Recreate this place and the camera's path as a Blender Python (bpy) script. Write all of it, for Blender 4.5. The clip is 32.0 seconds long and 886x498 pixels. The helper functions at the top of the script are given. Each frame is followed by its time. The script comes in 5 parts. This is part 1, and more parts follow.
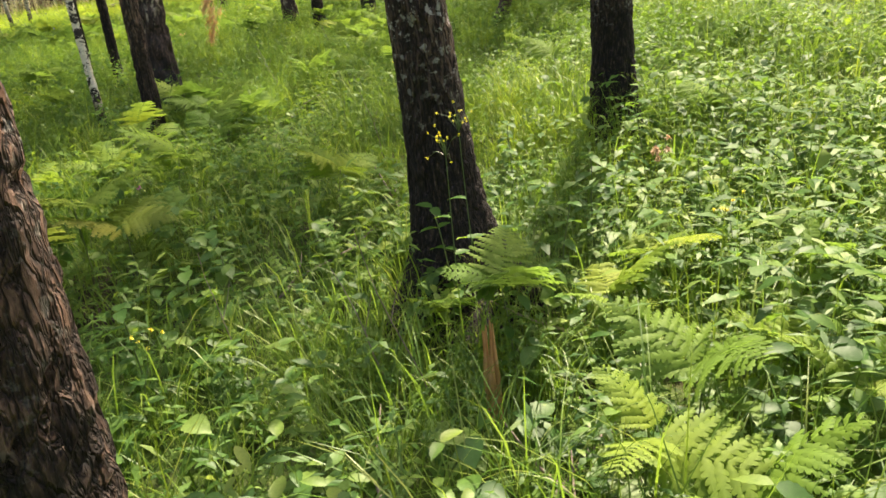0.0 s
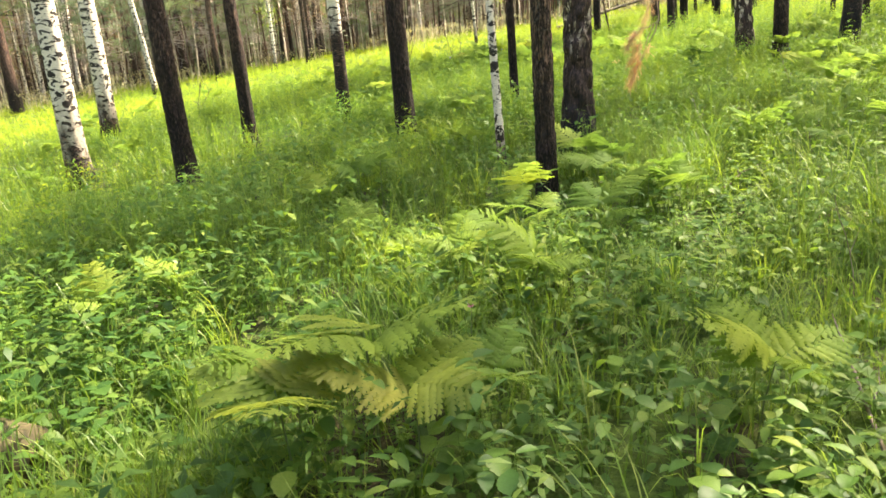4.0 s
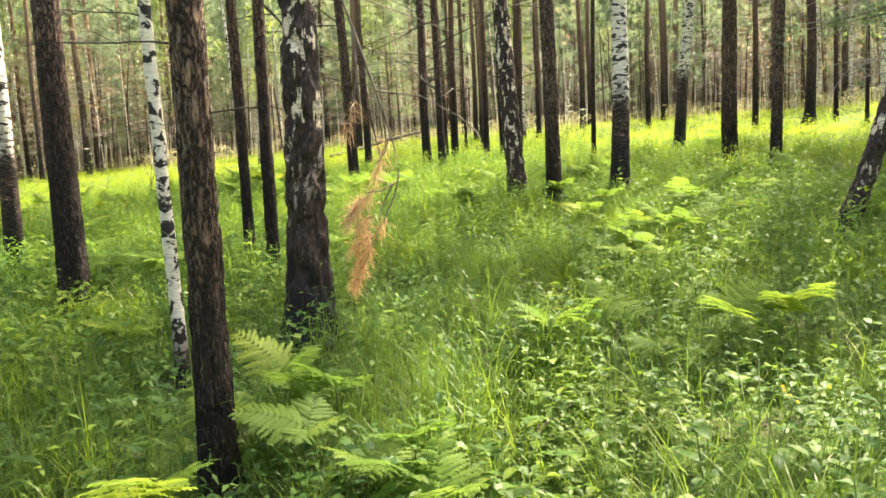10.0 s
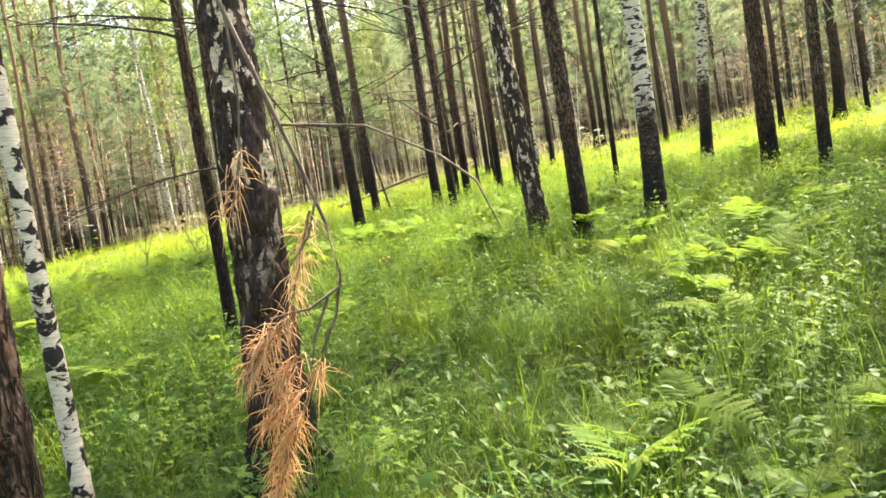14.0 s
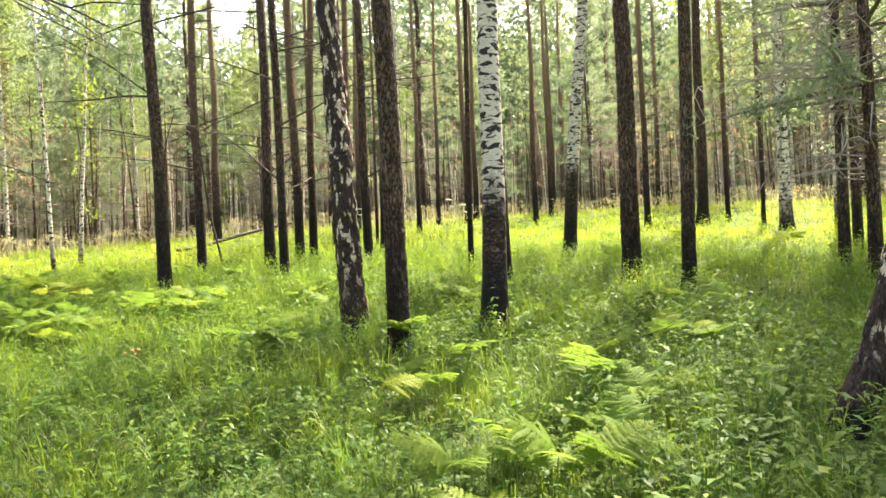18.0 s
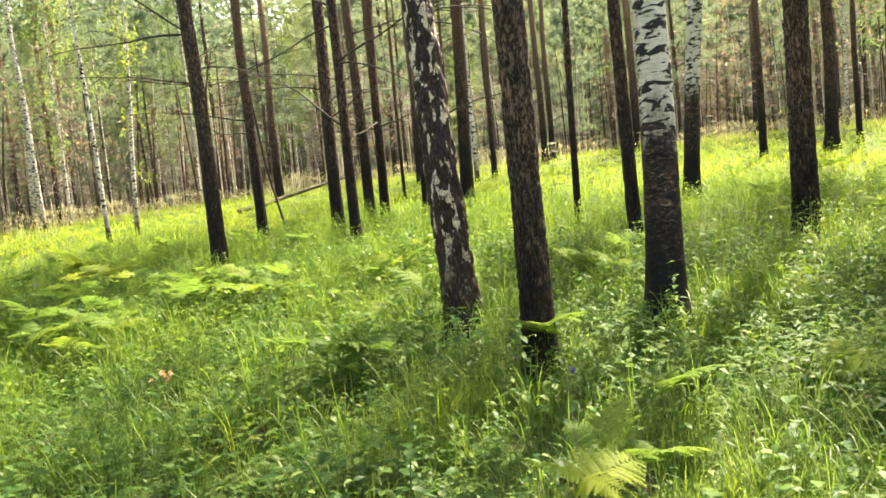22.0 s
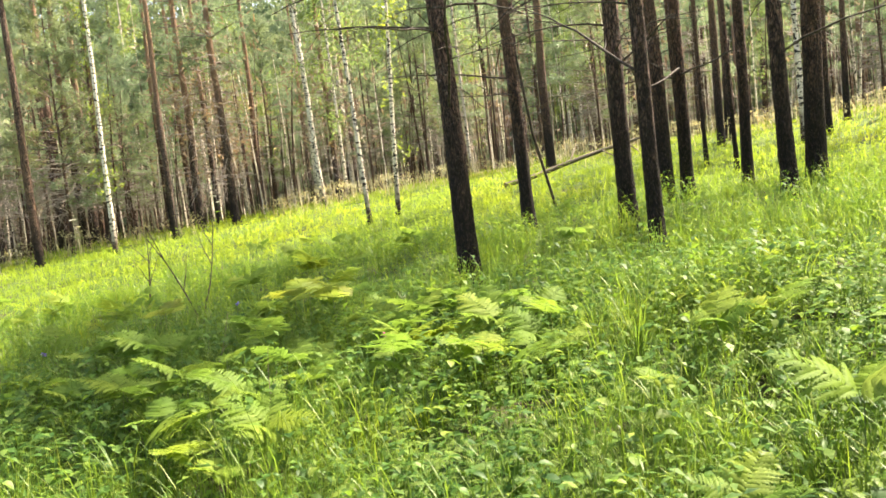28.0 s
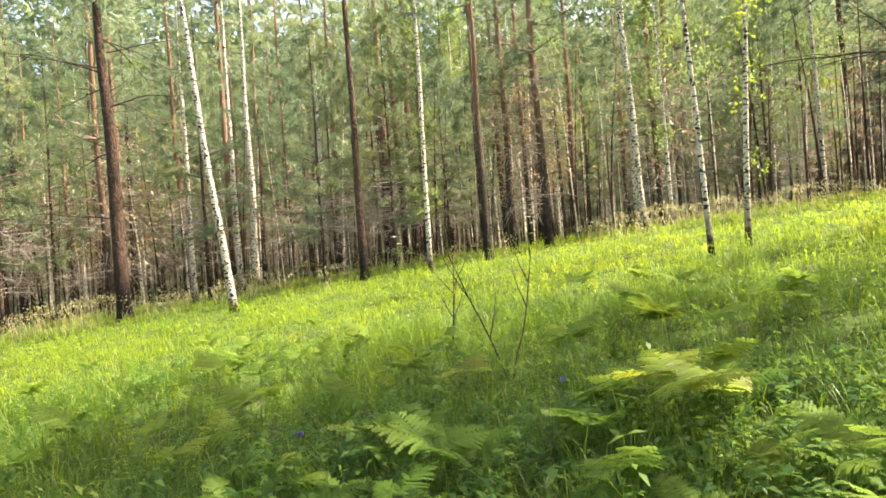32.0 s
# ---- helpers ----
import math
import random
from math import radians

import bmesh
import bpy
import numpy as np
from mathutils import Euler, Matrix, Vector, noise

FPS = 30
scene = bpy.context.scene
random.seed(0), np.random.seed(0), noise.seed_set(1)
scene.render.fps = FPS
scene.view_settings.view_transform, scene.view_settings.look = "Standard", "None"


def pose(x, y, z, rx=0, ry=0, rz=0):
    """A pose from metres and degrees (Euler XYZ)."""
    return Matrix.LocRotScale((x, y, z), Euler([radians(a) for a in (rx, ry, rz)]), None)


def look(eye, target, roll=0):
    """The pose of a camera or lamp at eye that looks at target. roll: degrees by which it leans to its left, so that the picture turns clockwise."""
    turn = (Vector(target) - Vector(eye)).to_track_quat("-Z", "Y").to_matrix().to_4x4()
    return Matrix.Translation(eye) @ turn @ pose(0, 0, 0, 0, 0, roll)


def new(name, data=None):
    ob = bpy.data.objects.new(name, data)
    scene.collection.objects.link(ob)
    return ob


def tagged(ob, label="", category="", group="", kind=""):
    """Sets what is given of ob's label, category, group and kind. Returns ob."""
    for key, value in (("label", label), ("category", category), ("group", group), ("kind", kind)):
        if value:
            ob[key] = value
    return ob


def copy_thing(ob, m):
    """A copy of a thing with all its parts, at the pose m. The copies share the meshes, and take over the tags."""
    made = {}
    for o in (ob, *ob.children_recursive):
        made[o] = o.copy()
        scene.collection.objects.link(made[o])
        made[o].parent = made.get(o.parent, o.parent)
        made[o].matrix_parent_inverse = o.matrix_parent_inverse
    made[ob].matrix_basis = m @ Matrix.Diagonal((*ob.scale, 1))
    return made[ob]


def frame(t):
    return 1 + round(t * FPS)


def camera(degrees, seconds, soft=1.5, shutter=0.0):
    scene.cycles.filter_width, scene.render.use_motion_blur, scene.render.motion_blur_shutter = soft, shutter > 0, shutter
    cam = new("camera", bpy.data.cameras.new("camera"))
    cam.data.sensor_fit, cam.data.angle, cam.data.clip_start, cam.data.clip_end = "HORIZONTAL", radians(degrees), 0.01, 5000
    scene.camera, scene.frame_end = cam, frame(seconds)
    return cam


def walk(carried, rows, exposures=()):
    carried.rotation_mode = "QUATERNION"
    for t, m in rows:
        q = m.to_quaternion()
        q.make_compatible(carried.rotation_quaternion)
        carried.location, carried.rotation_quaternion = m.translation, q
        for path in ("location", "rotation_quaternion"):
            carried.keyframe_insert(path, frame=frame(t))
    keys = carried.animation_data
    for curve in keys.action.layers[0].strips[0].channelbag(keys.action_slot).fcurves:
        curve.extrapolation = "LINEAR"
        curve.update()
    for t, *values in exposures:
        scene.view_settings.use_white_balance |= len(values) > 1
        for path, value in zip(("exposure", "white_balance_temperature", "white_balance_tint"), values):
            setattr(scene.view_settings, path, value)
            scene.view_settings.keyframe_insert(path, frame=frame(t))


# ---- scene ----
EXPOSURES = [(0.0, 1.82, 7900, 14), (1.5, 1.93, 7900, 14), (3.0, 2.45, 7900, 14), (6.0, 2.42, 7750, 14), (9.0, 2.44, 7700, 15), (13.0, 2.46, 7600, 16), (20.0, 2.33, 7600, 16), (29.0, 2.28, 7600, 16), (32.0, 2.07, 7600, 15)]
cam = camera(64.30, 32.0, soft=1.6)
# seconds, x, y, z, then the turn about x, y and z in degrees
PATH = [
    (0.0, -0.202, -0.314, 0.827, 71.24, 6.10, -32.66),
    (0.5, -0.084, -0.143, 0.877, 72.43, 5.42, -33.67),
    (1.0, 0.057, -0.019, 0.882, 72.19, 5.97, -33.33),
    (1.5, 0.260, 0.166, 0.866, 69.94, 4.68, -24.39),
    (2.0, 0.331, 0.290, 0.916, 70.89, 4.54, -17.59),
    (2.5, 0.351, 0.438, 0.955, 72.89, 4.32, -11.68),
    (3.0, 0.386, 0.652, 0.876, 73.72, 3.39, -3.07),
    (3.5, 0.389, 0.872, 0.929, 74.31, 4.46, 1.66),
    (5.5, 0.256, 1.814, 1.074, 81.40, 5.08, -6.24),
    (6.0, 0.312, 1.973, 1.069, 81.84, 4.49, -10.18),
    (6.5, 0.469, 2.188, 1.078, 81.26, 2.62, -7.03),
    (7.0, 0.541, 2.373, 1.127, 83.52, 2.00, -1.78),
    (7.5, 0.579, 2.542, 1.122, 83.36, 1.09, -3.75),
    (8.0, 0.631, 2.706, 1.138, 86.28, 0.20, -3.06),
    (8.5, 0.718, 2.839, 1.141, 83.53, 2.69, -4.07),
    (9.0, 0.926, 3.038, 1.158, 82.05, 3.54, -5.16),
    (9.5, 1.084, 3.187, 1.173, 85.16, 2.55, -11.25),
    (10.0, 1.115, 3.319, 1.189, 84.30, 2.78, -15.57),
    (10.5, 1.081, 3.495, 1.218, 86.52, 4.50, -18.81),
    (11.0, 1.052, 3.604, 1.231, 86.44, 3.61, -18.36),
    (11.5, 1.140, 3.815, 1.210, 84.77, 6.45, -15.21),
    (12.0, 1.331, 4.022, 1.197, 84.43, 6.58, -13.50),
    (12.5, 1.385, 4.156, 1.269, 87.44, 5.43, -12.26),
    (13.0, 1.438, 4.282, 1.267, 86.98, 5.30, -15.07),
    (13.5, 1.460, 4.431, 1.275, 88.25, 6.35, -15.61),
    (14.0, 1.548, 4.524, 1.297, 87.37, 8.85, -14.19),
    (14.5, 1.797, 4.662, 1.372, 87.31, 6.23, -11.31),
    (16.5, 2.563, 5.382, 1.481, 87.51, 3.35, -14.20),
    (17.0, 2.751, 5.607, 1.531, 87.64, 3.00, -14.02),
    (17.5, 2.872, 5.812, 1.569, 88.54, 3.36, -17.97),
    (18.0, 2.903, 6.062, 1.602, 90.90, 2.37, -23.98),
    (18.5, 2.996, 6.312, 1.605, 88.41, 3.13, -26.83),
    (19.0, 3.168, 6.599, 1.604, 89.02, 2.36, -22.80),
    (19.5, 3.260, 6.866, 1.664, 89.36, 2.89, -18.56),
    (20.0, 3.229, 7.152, 1.688, 88.64, 3.52, -20.46),
    (20.5, 3.189, 7.415, 1.713, 87.62, 3.60, -21.25),
    (21.0, 3.224, 7.706, 1.703, 85.99, 5.03, -20.66),
    (21.5, 3.237, 8.021, 1.778, 86.68, 4.13, -20.29),
    (22.0, 3.239, 8.250, 1.798, 86.67, 5.35, -19.01),
    (22.5, 3.181, 8.511, 1.841, 84.59, 4.92, -19.25),
    (23.0, 3.201, 8.707, 1.873, 86.96, 3.65, -16.68),
    (23.5, 3.329, 8.990, 1.892, 88.18, 4.61, -16.61),
    (24.0, 3.417, 9.223, 1.924, 88.75, 5.56, -16.26),
    (24.5, 3.450, 9.481, 1.934, 88.75, 4.71, -20.28),
    (26.5, 3.642, 10.466, 1.971, 88.42, 5.60, -14.26),
    (27.0, 3.638, 10.748, 2.075, 87.91, 5.17, -9.83),
    (27.5, 3.637, 11.058, 2.085, 87.16, 5.17, -3.54),
    (28.0, 3.639, 11.368, 2.077, 85.99, 6.34, 2.92),
    (28.5, 3.648, 11.653, 2.109, 88.01, 3.13, 6.89),
    (29.0, 3.629, 11.932, 2.144, 86.61, 3.32, 6.75),
    (29.5, 3.535, 12.213, 2.167, 86.62, 3.82, 8.21),
    (30.0, 3.401, 12.494, 2.183, 87.49, 3.59, 15.53),
    (30.5, 3.247, 12.758, 2.192, 90.18, 5.31, 21.15),
    (31.0, 3.084, 13.013, 2.195, 91.08, 4.01, 24.87),
    (31.5, 2.916, 13.264, 2.199, 90.01, 1.78, 25.88),
    (32.0, 2.749, 13.514, 2.186, 90.07, 4.27, 27.62),
]
walk(cam, [(r[0], pose(*r[1:])) for r in PATH], EXPOSURES)

# ---------------------------------------------------------------- light
SUN_AZIMUTH, SUN_HEIGHT = 53.0, 52.0          # degrees from +y towards +x, degrees over the horizon
_a, _e = radians(SUN_AZIMUTH), radians(SUN_HEIGHT)
TO_SUN = Vector((math.sin(_a) * math.cos(_e), math.cos(_a) * math.cos(_e), math.sin(_e)))

world = bpy.data.worlds.new("summer_sky")
scene.world = world
world.use_nodes = True
wn = world.node_tree
wn.nodes.clear()
sky = wn.nodes.new("ShaderNodeTexSky")
sky.sky_type = "NISHITA"
sky.sun_disc = False
sky.sun_elevation, sky.sun_rotation = _e, _a
sky.air_density, sky.dust_density = 1.0, 4.0
sky_bg = wn.nodes.new("ShaderNodeBackground")
sky_bg.inputs["Strength"].default_value = 0.15
sky_out = wn.nodes.new("ShaderNodeOutputWorld")
wn.links.new(sky.outputs[0], sky_bg.inputs["Color"])
wn.links.new(sky_bg.outputs[0], sky_out.inputs["Surface"])

sun_data = bpy.data.lights.new("sun", "SUN")
sun_data.energy, sun_data.angle, sun_data.color = 4.6, radians(0.7), (1.0, 0.95, 0.84)
sun = new("sun", sun_data)
sun.matrix_world = look(TO_SUN * 60, (0, 0, 0))

# ---------------------------------------------------------------- plan
CENTRE = (3.0, 12.0)
WALKED = np.array([(-0.2, -0.3), (0.35, 0.4), (0.3, 1.9), (1.1, 3.4), (1.5, 4.5), (2.8, 5.6), (3.2, 7.5), (3.6, 10.5), (3.6, 12.0), (2.8, 13.5)])


def ground_z(x, y):
    """Height of the ground: a slope that rises ahead and to the right, up to a low crest, and falls away behind it."""
    x, y = np.asarray(x, float), np.asarray(y, float)
    dx, dy = x - CENTRE[0], y - CENTRE[1]
    r = np.sqrt(dx * dx + dy * dy) + 1e-9
    over = np.maximum(r - 25.0, 0)
    reach = np.where(r > 25.0, 25.0 + 9.0 * (1 - np.exp(-over / 9.0)), r)
    u, v = dx / r * reach / 10, dy / r * reach / 10
    z = 0.7486 + 0.5879 * u + 0.7877 * v + 0.0152 * u * u + 0.0336 * u * v + 0.0073 * v * v
    z = z - 0.20 - 0.045 * np.clip(r - 33.0, 0, 60)
    z = z + 0.035 * np.sin(1.9 * x + 0.7 * y) * np.sin(1.3 * y - 0.6 * x + 1.0) + 0.02 * np.sin(4.1 * x + 1.0) * np.sin(3.7 * y)
    return z


def gz(x, y):
    return float(ground_z(x, y))


def off_walk(x, y):
    """Distance on the plan from the line that is walked."""
    best = np.full(np.shape(x), 1e9)
    for (ax, ay), (bx, by) in zip(WALKED[:-1], WALKED[1:]):
        ex, ey = bx - ax, by - ay
        s = np.clip(((x - ax) * ex + (y - ay) * ey) / (ex * ex + ey * ey), 0, 1)
        best = np.minimum(best, np.hypot(x - ax - s * ex, y - ay - s * ey))
    return best


def in_view(x, y):
    """The part of the plan that lies ahead of the walk."""
    a1 = np.degrees(np.arctan2(x + 0.7, y + 1.1))
    a2 = np.degrees(np.arctan2(x - 3.4, y - 12.2))
    return ((a1 > -42) & (a1 < 72)) | ((a2 > -66) & (a2 < 60))


def vnoise(p, seed=0.0):
    """Smooth value noise in 0..1 at points p (n, 3)."""
    i = np.floor(p)
    q = p - i
    q = q * q * (3 - 2 * q)
    total = np.zeros(len(p))
    for a in (0, 1):
        for b in (0, 1):
            for c in (0, 1):
                k = i + (a, b, c)
                h = np.sin(k[:, 0] * 127.1 + k[:, 1] * 311.7 + k[:, 2] * 74.7 + seed * 17.3) * 43758.5453
                h = h - np.floor(h)
                w = np.where(a, q[:, 0], 1 - q[:, 0]) * np.where(b, q[:, 1], 1 - q[:, 1]) * np.where(c, q[:, 2], 1 - q[:, 2])
                total += h * w
    return total


def plan_noise(x, y, size, seed=0.0):
    return vnoise(np.stack([x / size, y / size, np.zeros_like(x)], 1), seed)


# ---------------------------------------------------------------- materials
def material(name):
    m = bpy.data.materials.new(name)
    m.use_nodes = True
    m.node_tree.nodes.clear()
    return m, m.node_tree.nodes, m.node_tree.links


def ramp(nodes, stops):
    n = nodes.new("ShaderNodeValToRGB")
    el = n.color_ramp.elements
    el[0].position, el[0].color = stops[0][0], (*stops[0][1], 1)
    el[1].position, el[1].color = stops[-1][0], (*stops[-1][1], 1)
    for at, c in stops[1:-1]:
        e = el.new(at)
        e.color = (*c, 1)
    return n


def mixer(nodes, links, a, b, factor, blend="MIX"):
    n = nodes.new("ShaderNodeMix")
    n.data_type, n.blend_type = "RGBA", blend
    if isinstance(factor, float):
        n.inputs[0].default_value = factor
    else:
        links.new(factor, n.inputs[0])
    for k, v in ((6, a), (7, b)):
        if isinstance(v, tuple):
            n.inputs[k].default_value = (*v, 1)
        else:
            links.new(v, n.inputs[k])
    return n.outputs[2]


def noise_node(nodes, links, coords, scale, detail=3.0, rough=0.55):
    n = nodes.new("ShaderNodeTexNoise")
    n.inputs["Scale"].default_value, n.inputs["Detail"].default_value, n.inputs["Roughness"].default_value = scale, detail, rough
    links.new(coords, n.inputs["Vector"])
    return n.outputs[0]


def stretched(nodes, links, scale):
    co = nodes.new("ShaderNodeTexCoord")
    mp = nodes.new("ShaderNodeMapping")
    mp.inputs["Scale"].default_value = scale
    links.new(co.outputs["Object"], mp.inputs["Vector"])
    return mp.outputs[0], co


def leaf_material(name, colours, through_colour, share=0.45, gloss=0.06, rough=0.42, island=True, patch=1.3, vein_scale=60.0):
    """A thin leaf: scattered light on the near side, coloured light through it, a little gloss. Colour varies leaf by leaf and patch by patch."""
    m, nodes, links = material(name)
    if island:
        rnd = nodes.new("ShaderNodeNewGeometry").outputs["Random Per Island"]
    else:
        rnd = nodes.new("ShaderNodeObjectInfo").outputs["Random"]
    base = ramp(nodes, [(k / (len(colours) - 1), c) for k, c in enumerate(colours)])
    links.new(rnd, base.inputs[0])
    geo = nodes.new("ShaderNodeNewGeometry")
    big = noise_node(nodes, links, geo.outputs["Position"], patch, 2.0)
    tone = ramp(nodes, [(0.3, (0.62, 0.72, 0.75)), (0.52, (1, 1, 1)), (0.72, (1.3, 1.12, 0.75))])
    links.new(big, tone.inputs[0])
    fine = noise_node(nodes, links, geo.outputs["Position"], vein_scale, 2.0)
    vein = ramp(nodes, [(0.3, (0.78, 0.8, 0.8)), (0.7, (1.12, 1.1, 1.05))])
    links.new(fine, vein.inputs[0])
    colour = mixer(nodes, links, base.outputs[0], tone.outputs[0], 1.0, "MULTIPLY")
    colour = mixer(nodes, links, colour, vein.outputs[0], 1.0, "MULTIPLY")
    seen = mixer(nodes, links, colour, through_colour, 0.55)
    seen = mixer(nodes, links, seen, tone.outputs[0], 0.8, "MULTIPLY")
    dif = nodes.new("ShaderNodeBsdfDiffuse")
    tra = nodes.new("ShaderNodeBsdfTranslucent")
    glo = nodes.new("ShaderNodeBsdfGlossy")
    glo.inputs["Roughness"].default_value = rough
    glo.inputs["Color"].default_value = (0.9, 0.95, 0.9, 1)
    links.new(colour, dif.inputs["Color"])
    links.new(seen, tra.inputs["Color"])
    m1, m2 = nodes.new("ShaderNodeMixShader"), nodes.new("ShaderNodeMixShader")
    m1.inputs[0].default_value, m2.inputs[0].default_value = share, gloss
    links.new(dif.outputs[0], m1.inputs[1]), links.new(tra.outputs[0], m1.inputs[2])
    links.new(m1.outputs[0], m2.inputs[1]), links.new(glo.outputs[0], m2.inputs[2])
    out = nodes.new("ShaderNodeOutputMaterial")
    links.new(m2.outputs[0], out.inputs["Surface"])
    return m


def finish(m, nodes, links, colour, rough, height=None, bump=0.5, distance=0.01):
    bsdf = nodes.new("ShaderNodeBsdfPrincipled")
    links.new(colour, bsdf.inputs["Base Color"])
    bsdf.inputs["Roughness"].default_value = rough
    bsdf.inputs["Specular IOR Level"].default_value = 0.2
    if height is not None:
        b = nodes.new("ShaderNodeBump")
        b.inputs["Strength"].default_value, b.inputs["Distance"].default_value = bump, distance
        links.new(height, b.inputs["Height"])
        links.new(b.outputs[0], bsdf.inputs["Normal"])
    out = nodes.new("ShaderNodeOutputMaterial")
    links.new(bsdf.outputs[0], out.inputs["Surface"])
    return m


def soot_mask(nodes, links, co, low, high, seed=0.0):
    """1 where the bark is charred: up to a ragged line between low and high metres over the foot."""
    sep = nodes.new("ShaderNodeSeparateXYZ")
    links.new(co.outputs["Object"], sep.inputs[0])
    rag, _ = stretched(nodes, links, (9, 9, 3.0))
    n = noise_node(nodes, links, rag, 1.0, 5.0, 0.65)
    shift = nodes.new("ShaderNodeMath")
    shift.operation = "MULTIPLY_ADD"
    rise = 0.9 * (high - low) + 0.3 * min(1.0, low)
    shift.inputs[1].default_value, shift.inputs[2].default_value = -2 * rise, rise
    links.new(n, shift.inputs[0])
    add = nodes.new("ShaderNodeMath")
    add.operation = "ADD"
    links.new(sep.outputs[2], add.inputs[0]), links.new(shift.outputs[0], add.inputs[1])
    mr = nodes.new("ShaderNodeMapRange")
    mr.inputs["From Min"].default_value, mr.inputs["From Max"].default_value = low, high
    mr.inputs["To Min"].default_value, mr.inputs["To Max"].default_value = 1.0, 0.0
    links.new(add.outputs[0], mr.inputs["Value"])
    return mr.outputs[0]


def pine_bark(name, low, high, ridge=(0.17, 0.105, 0.075), lichen=0.25, upper=None):
    m, nodes, links = material(name)
    v, co = stretched(nodes, links, (1, 1, 0.24))
    rid = noise_node(nodes, links, v, 27.0, 3.5, 0.6)
    bend = nodes.new("ShaderNodeVectorMath")
    bend.operation = "MULTIPLY_ADD"
    bend.inputs[1].default_value = (0.035, 0.035, 0.035)
    links.new(rid.node.outputs["Color"], bend.inputs[0]), links.new(v, bend.inputs[2])
    cell = nodes.new("ShaderNodeTexVoronoi")
    cell.feature = "DISTANCE_TO_EDGE"
    cell.inputs["Scale"].default_value = 30.0
    links.new(bend.outputs[0], cell.inputs["Vector"])
    mid = nodes.new("ShaderNodeMath")
    mid.operation = "SUBTRACT"
    mid.inputs[1].default_value = 0.5
    links.new(rid, mid.inputs[0])
    fold = nodes.new("ShaderNodeMath")
    fold.operation = "ABSOLUTE"
    links.new(mid.outputs[0], fold.inputs[0])
    plate = ramp(nodes, [(0.0, (0.0, 0.0, 0.0)), (0.035, (0.35, 0.35, 0.35)), (0.09, (1, 1, 1))])
    least = nodes.new("ShaderNodeMath")
    least.operation = "MINIMUM"
    links.new(fold.outputs[0], least.inputs[0]), links.new(cell.outputs["Distance"], least.inputs[1])
    links.new(least.outputs[0], plate.inputs[0])
    grain = noise_node(nodes, links, v, 85.0, 5.0, 0.7)
    tint = ramp(nodes, [(0.3, tuple(c * 0.42 for c in ridge)), (0.5, ridge), (0.7, tuple(min(1, c * 1.7 + 0.02) for c in ridge))])
    links.new(grain, tint.inputs[0])
    w2, _ = stretched(nodes, links, (1, 1, 0.5))
    patch = ramp(nodes, [(0.36, (0.66, 0.63, 0.62)), (0.5, (0.92, 0.9, 0.9)), (0.64, (1.16, 1.1, 1.06))])
    links.new(noise_node(nodes, links, w2, 13.0, 3.0), patch.inputs[0])
    plates = mixer(nodes, links, tint.outputs[0], patch.outputs[0], 1.0, "MULTIPLY")
    colour = mixer(nodes, links, (0.012, 0.009, 0.008), plates, plate.outputs[0])
    spots = noise_node(nodes, links, co.outputs["Object"], 30.0, 5.0, 0.7)
    sp = ramp(nodes, [(0.56, (0, 0, 0)), (0.6, (1, 1, 1))])
    links.new(spots, sp.inputs[0])
    half = mixer(nodes, links, (0, 0, 0), sp.outputs[0], lichen)
    colour = mixer(nodes, links, colour, (0.38, 0.37, 0.33), half)
    if upper:
        sep = nodes.new("ShaderNodeSeparateXYZ")
        links.new(co.outputs["Object"], sep.inputs[0])
        mr = nodes.new("ShaderNodeMapRange")
        mr.inputs["From Min"].default_value, mr.inputs["From Max"].default_value = upper[0], upper[1]
        links.new(sep.outputs[2], mr.inputs["Value"])
        flake = ramp(nodes, [(0.3, (0.2, 0.115, 0.07)), (0.7, (0.37, 0.235, 0.155))])
        links.new(grain, flake.inputs[0])
        colour = mixer(nodes, links, colour, flake.outputs[0], mr.outputs[0])
    char = ramp(nodes, [(0.3, (0.007, 0.006, 0.006)), (0.53, (0.019, 0.015, 0.013)), (0.63, (0.062, 0.044, 0.035)), (0.75, (0.2, 0.15, 0.125))])
    links.new(grain, char.inputs[0])
    colour = mixer(nodes, links, colour, char.outputs[0], soot_mask(nodes, links, co, low, high))
    hgt = nodes.new("ShaderNodeMath")
    hgt.operation = "MULTIPLY_ADD"
    hgt.inputs[1].default_value = 0.35
    links.new(grain, hgt.inputs[0]), links.new(plate.outputs[0], hgt.inputs[2])
    return finish(m, nodes, links, colour, 0.8, hgt.outputs[0], 1.0, 0.014)


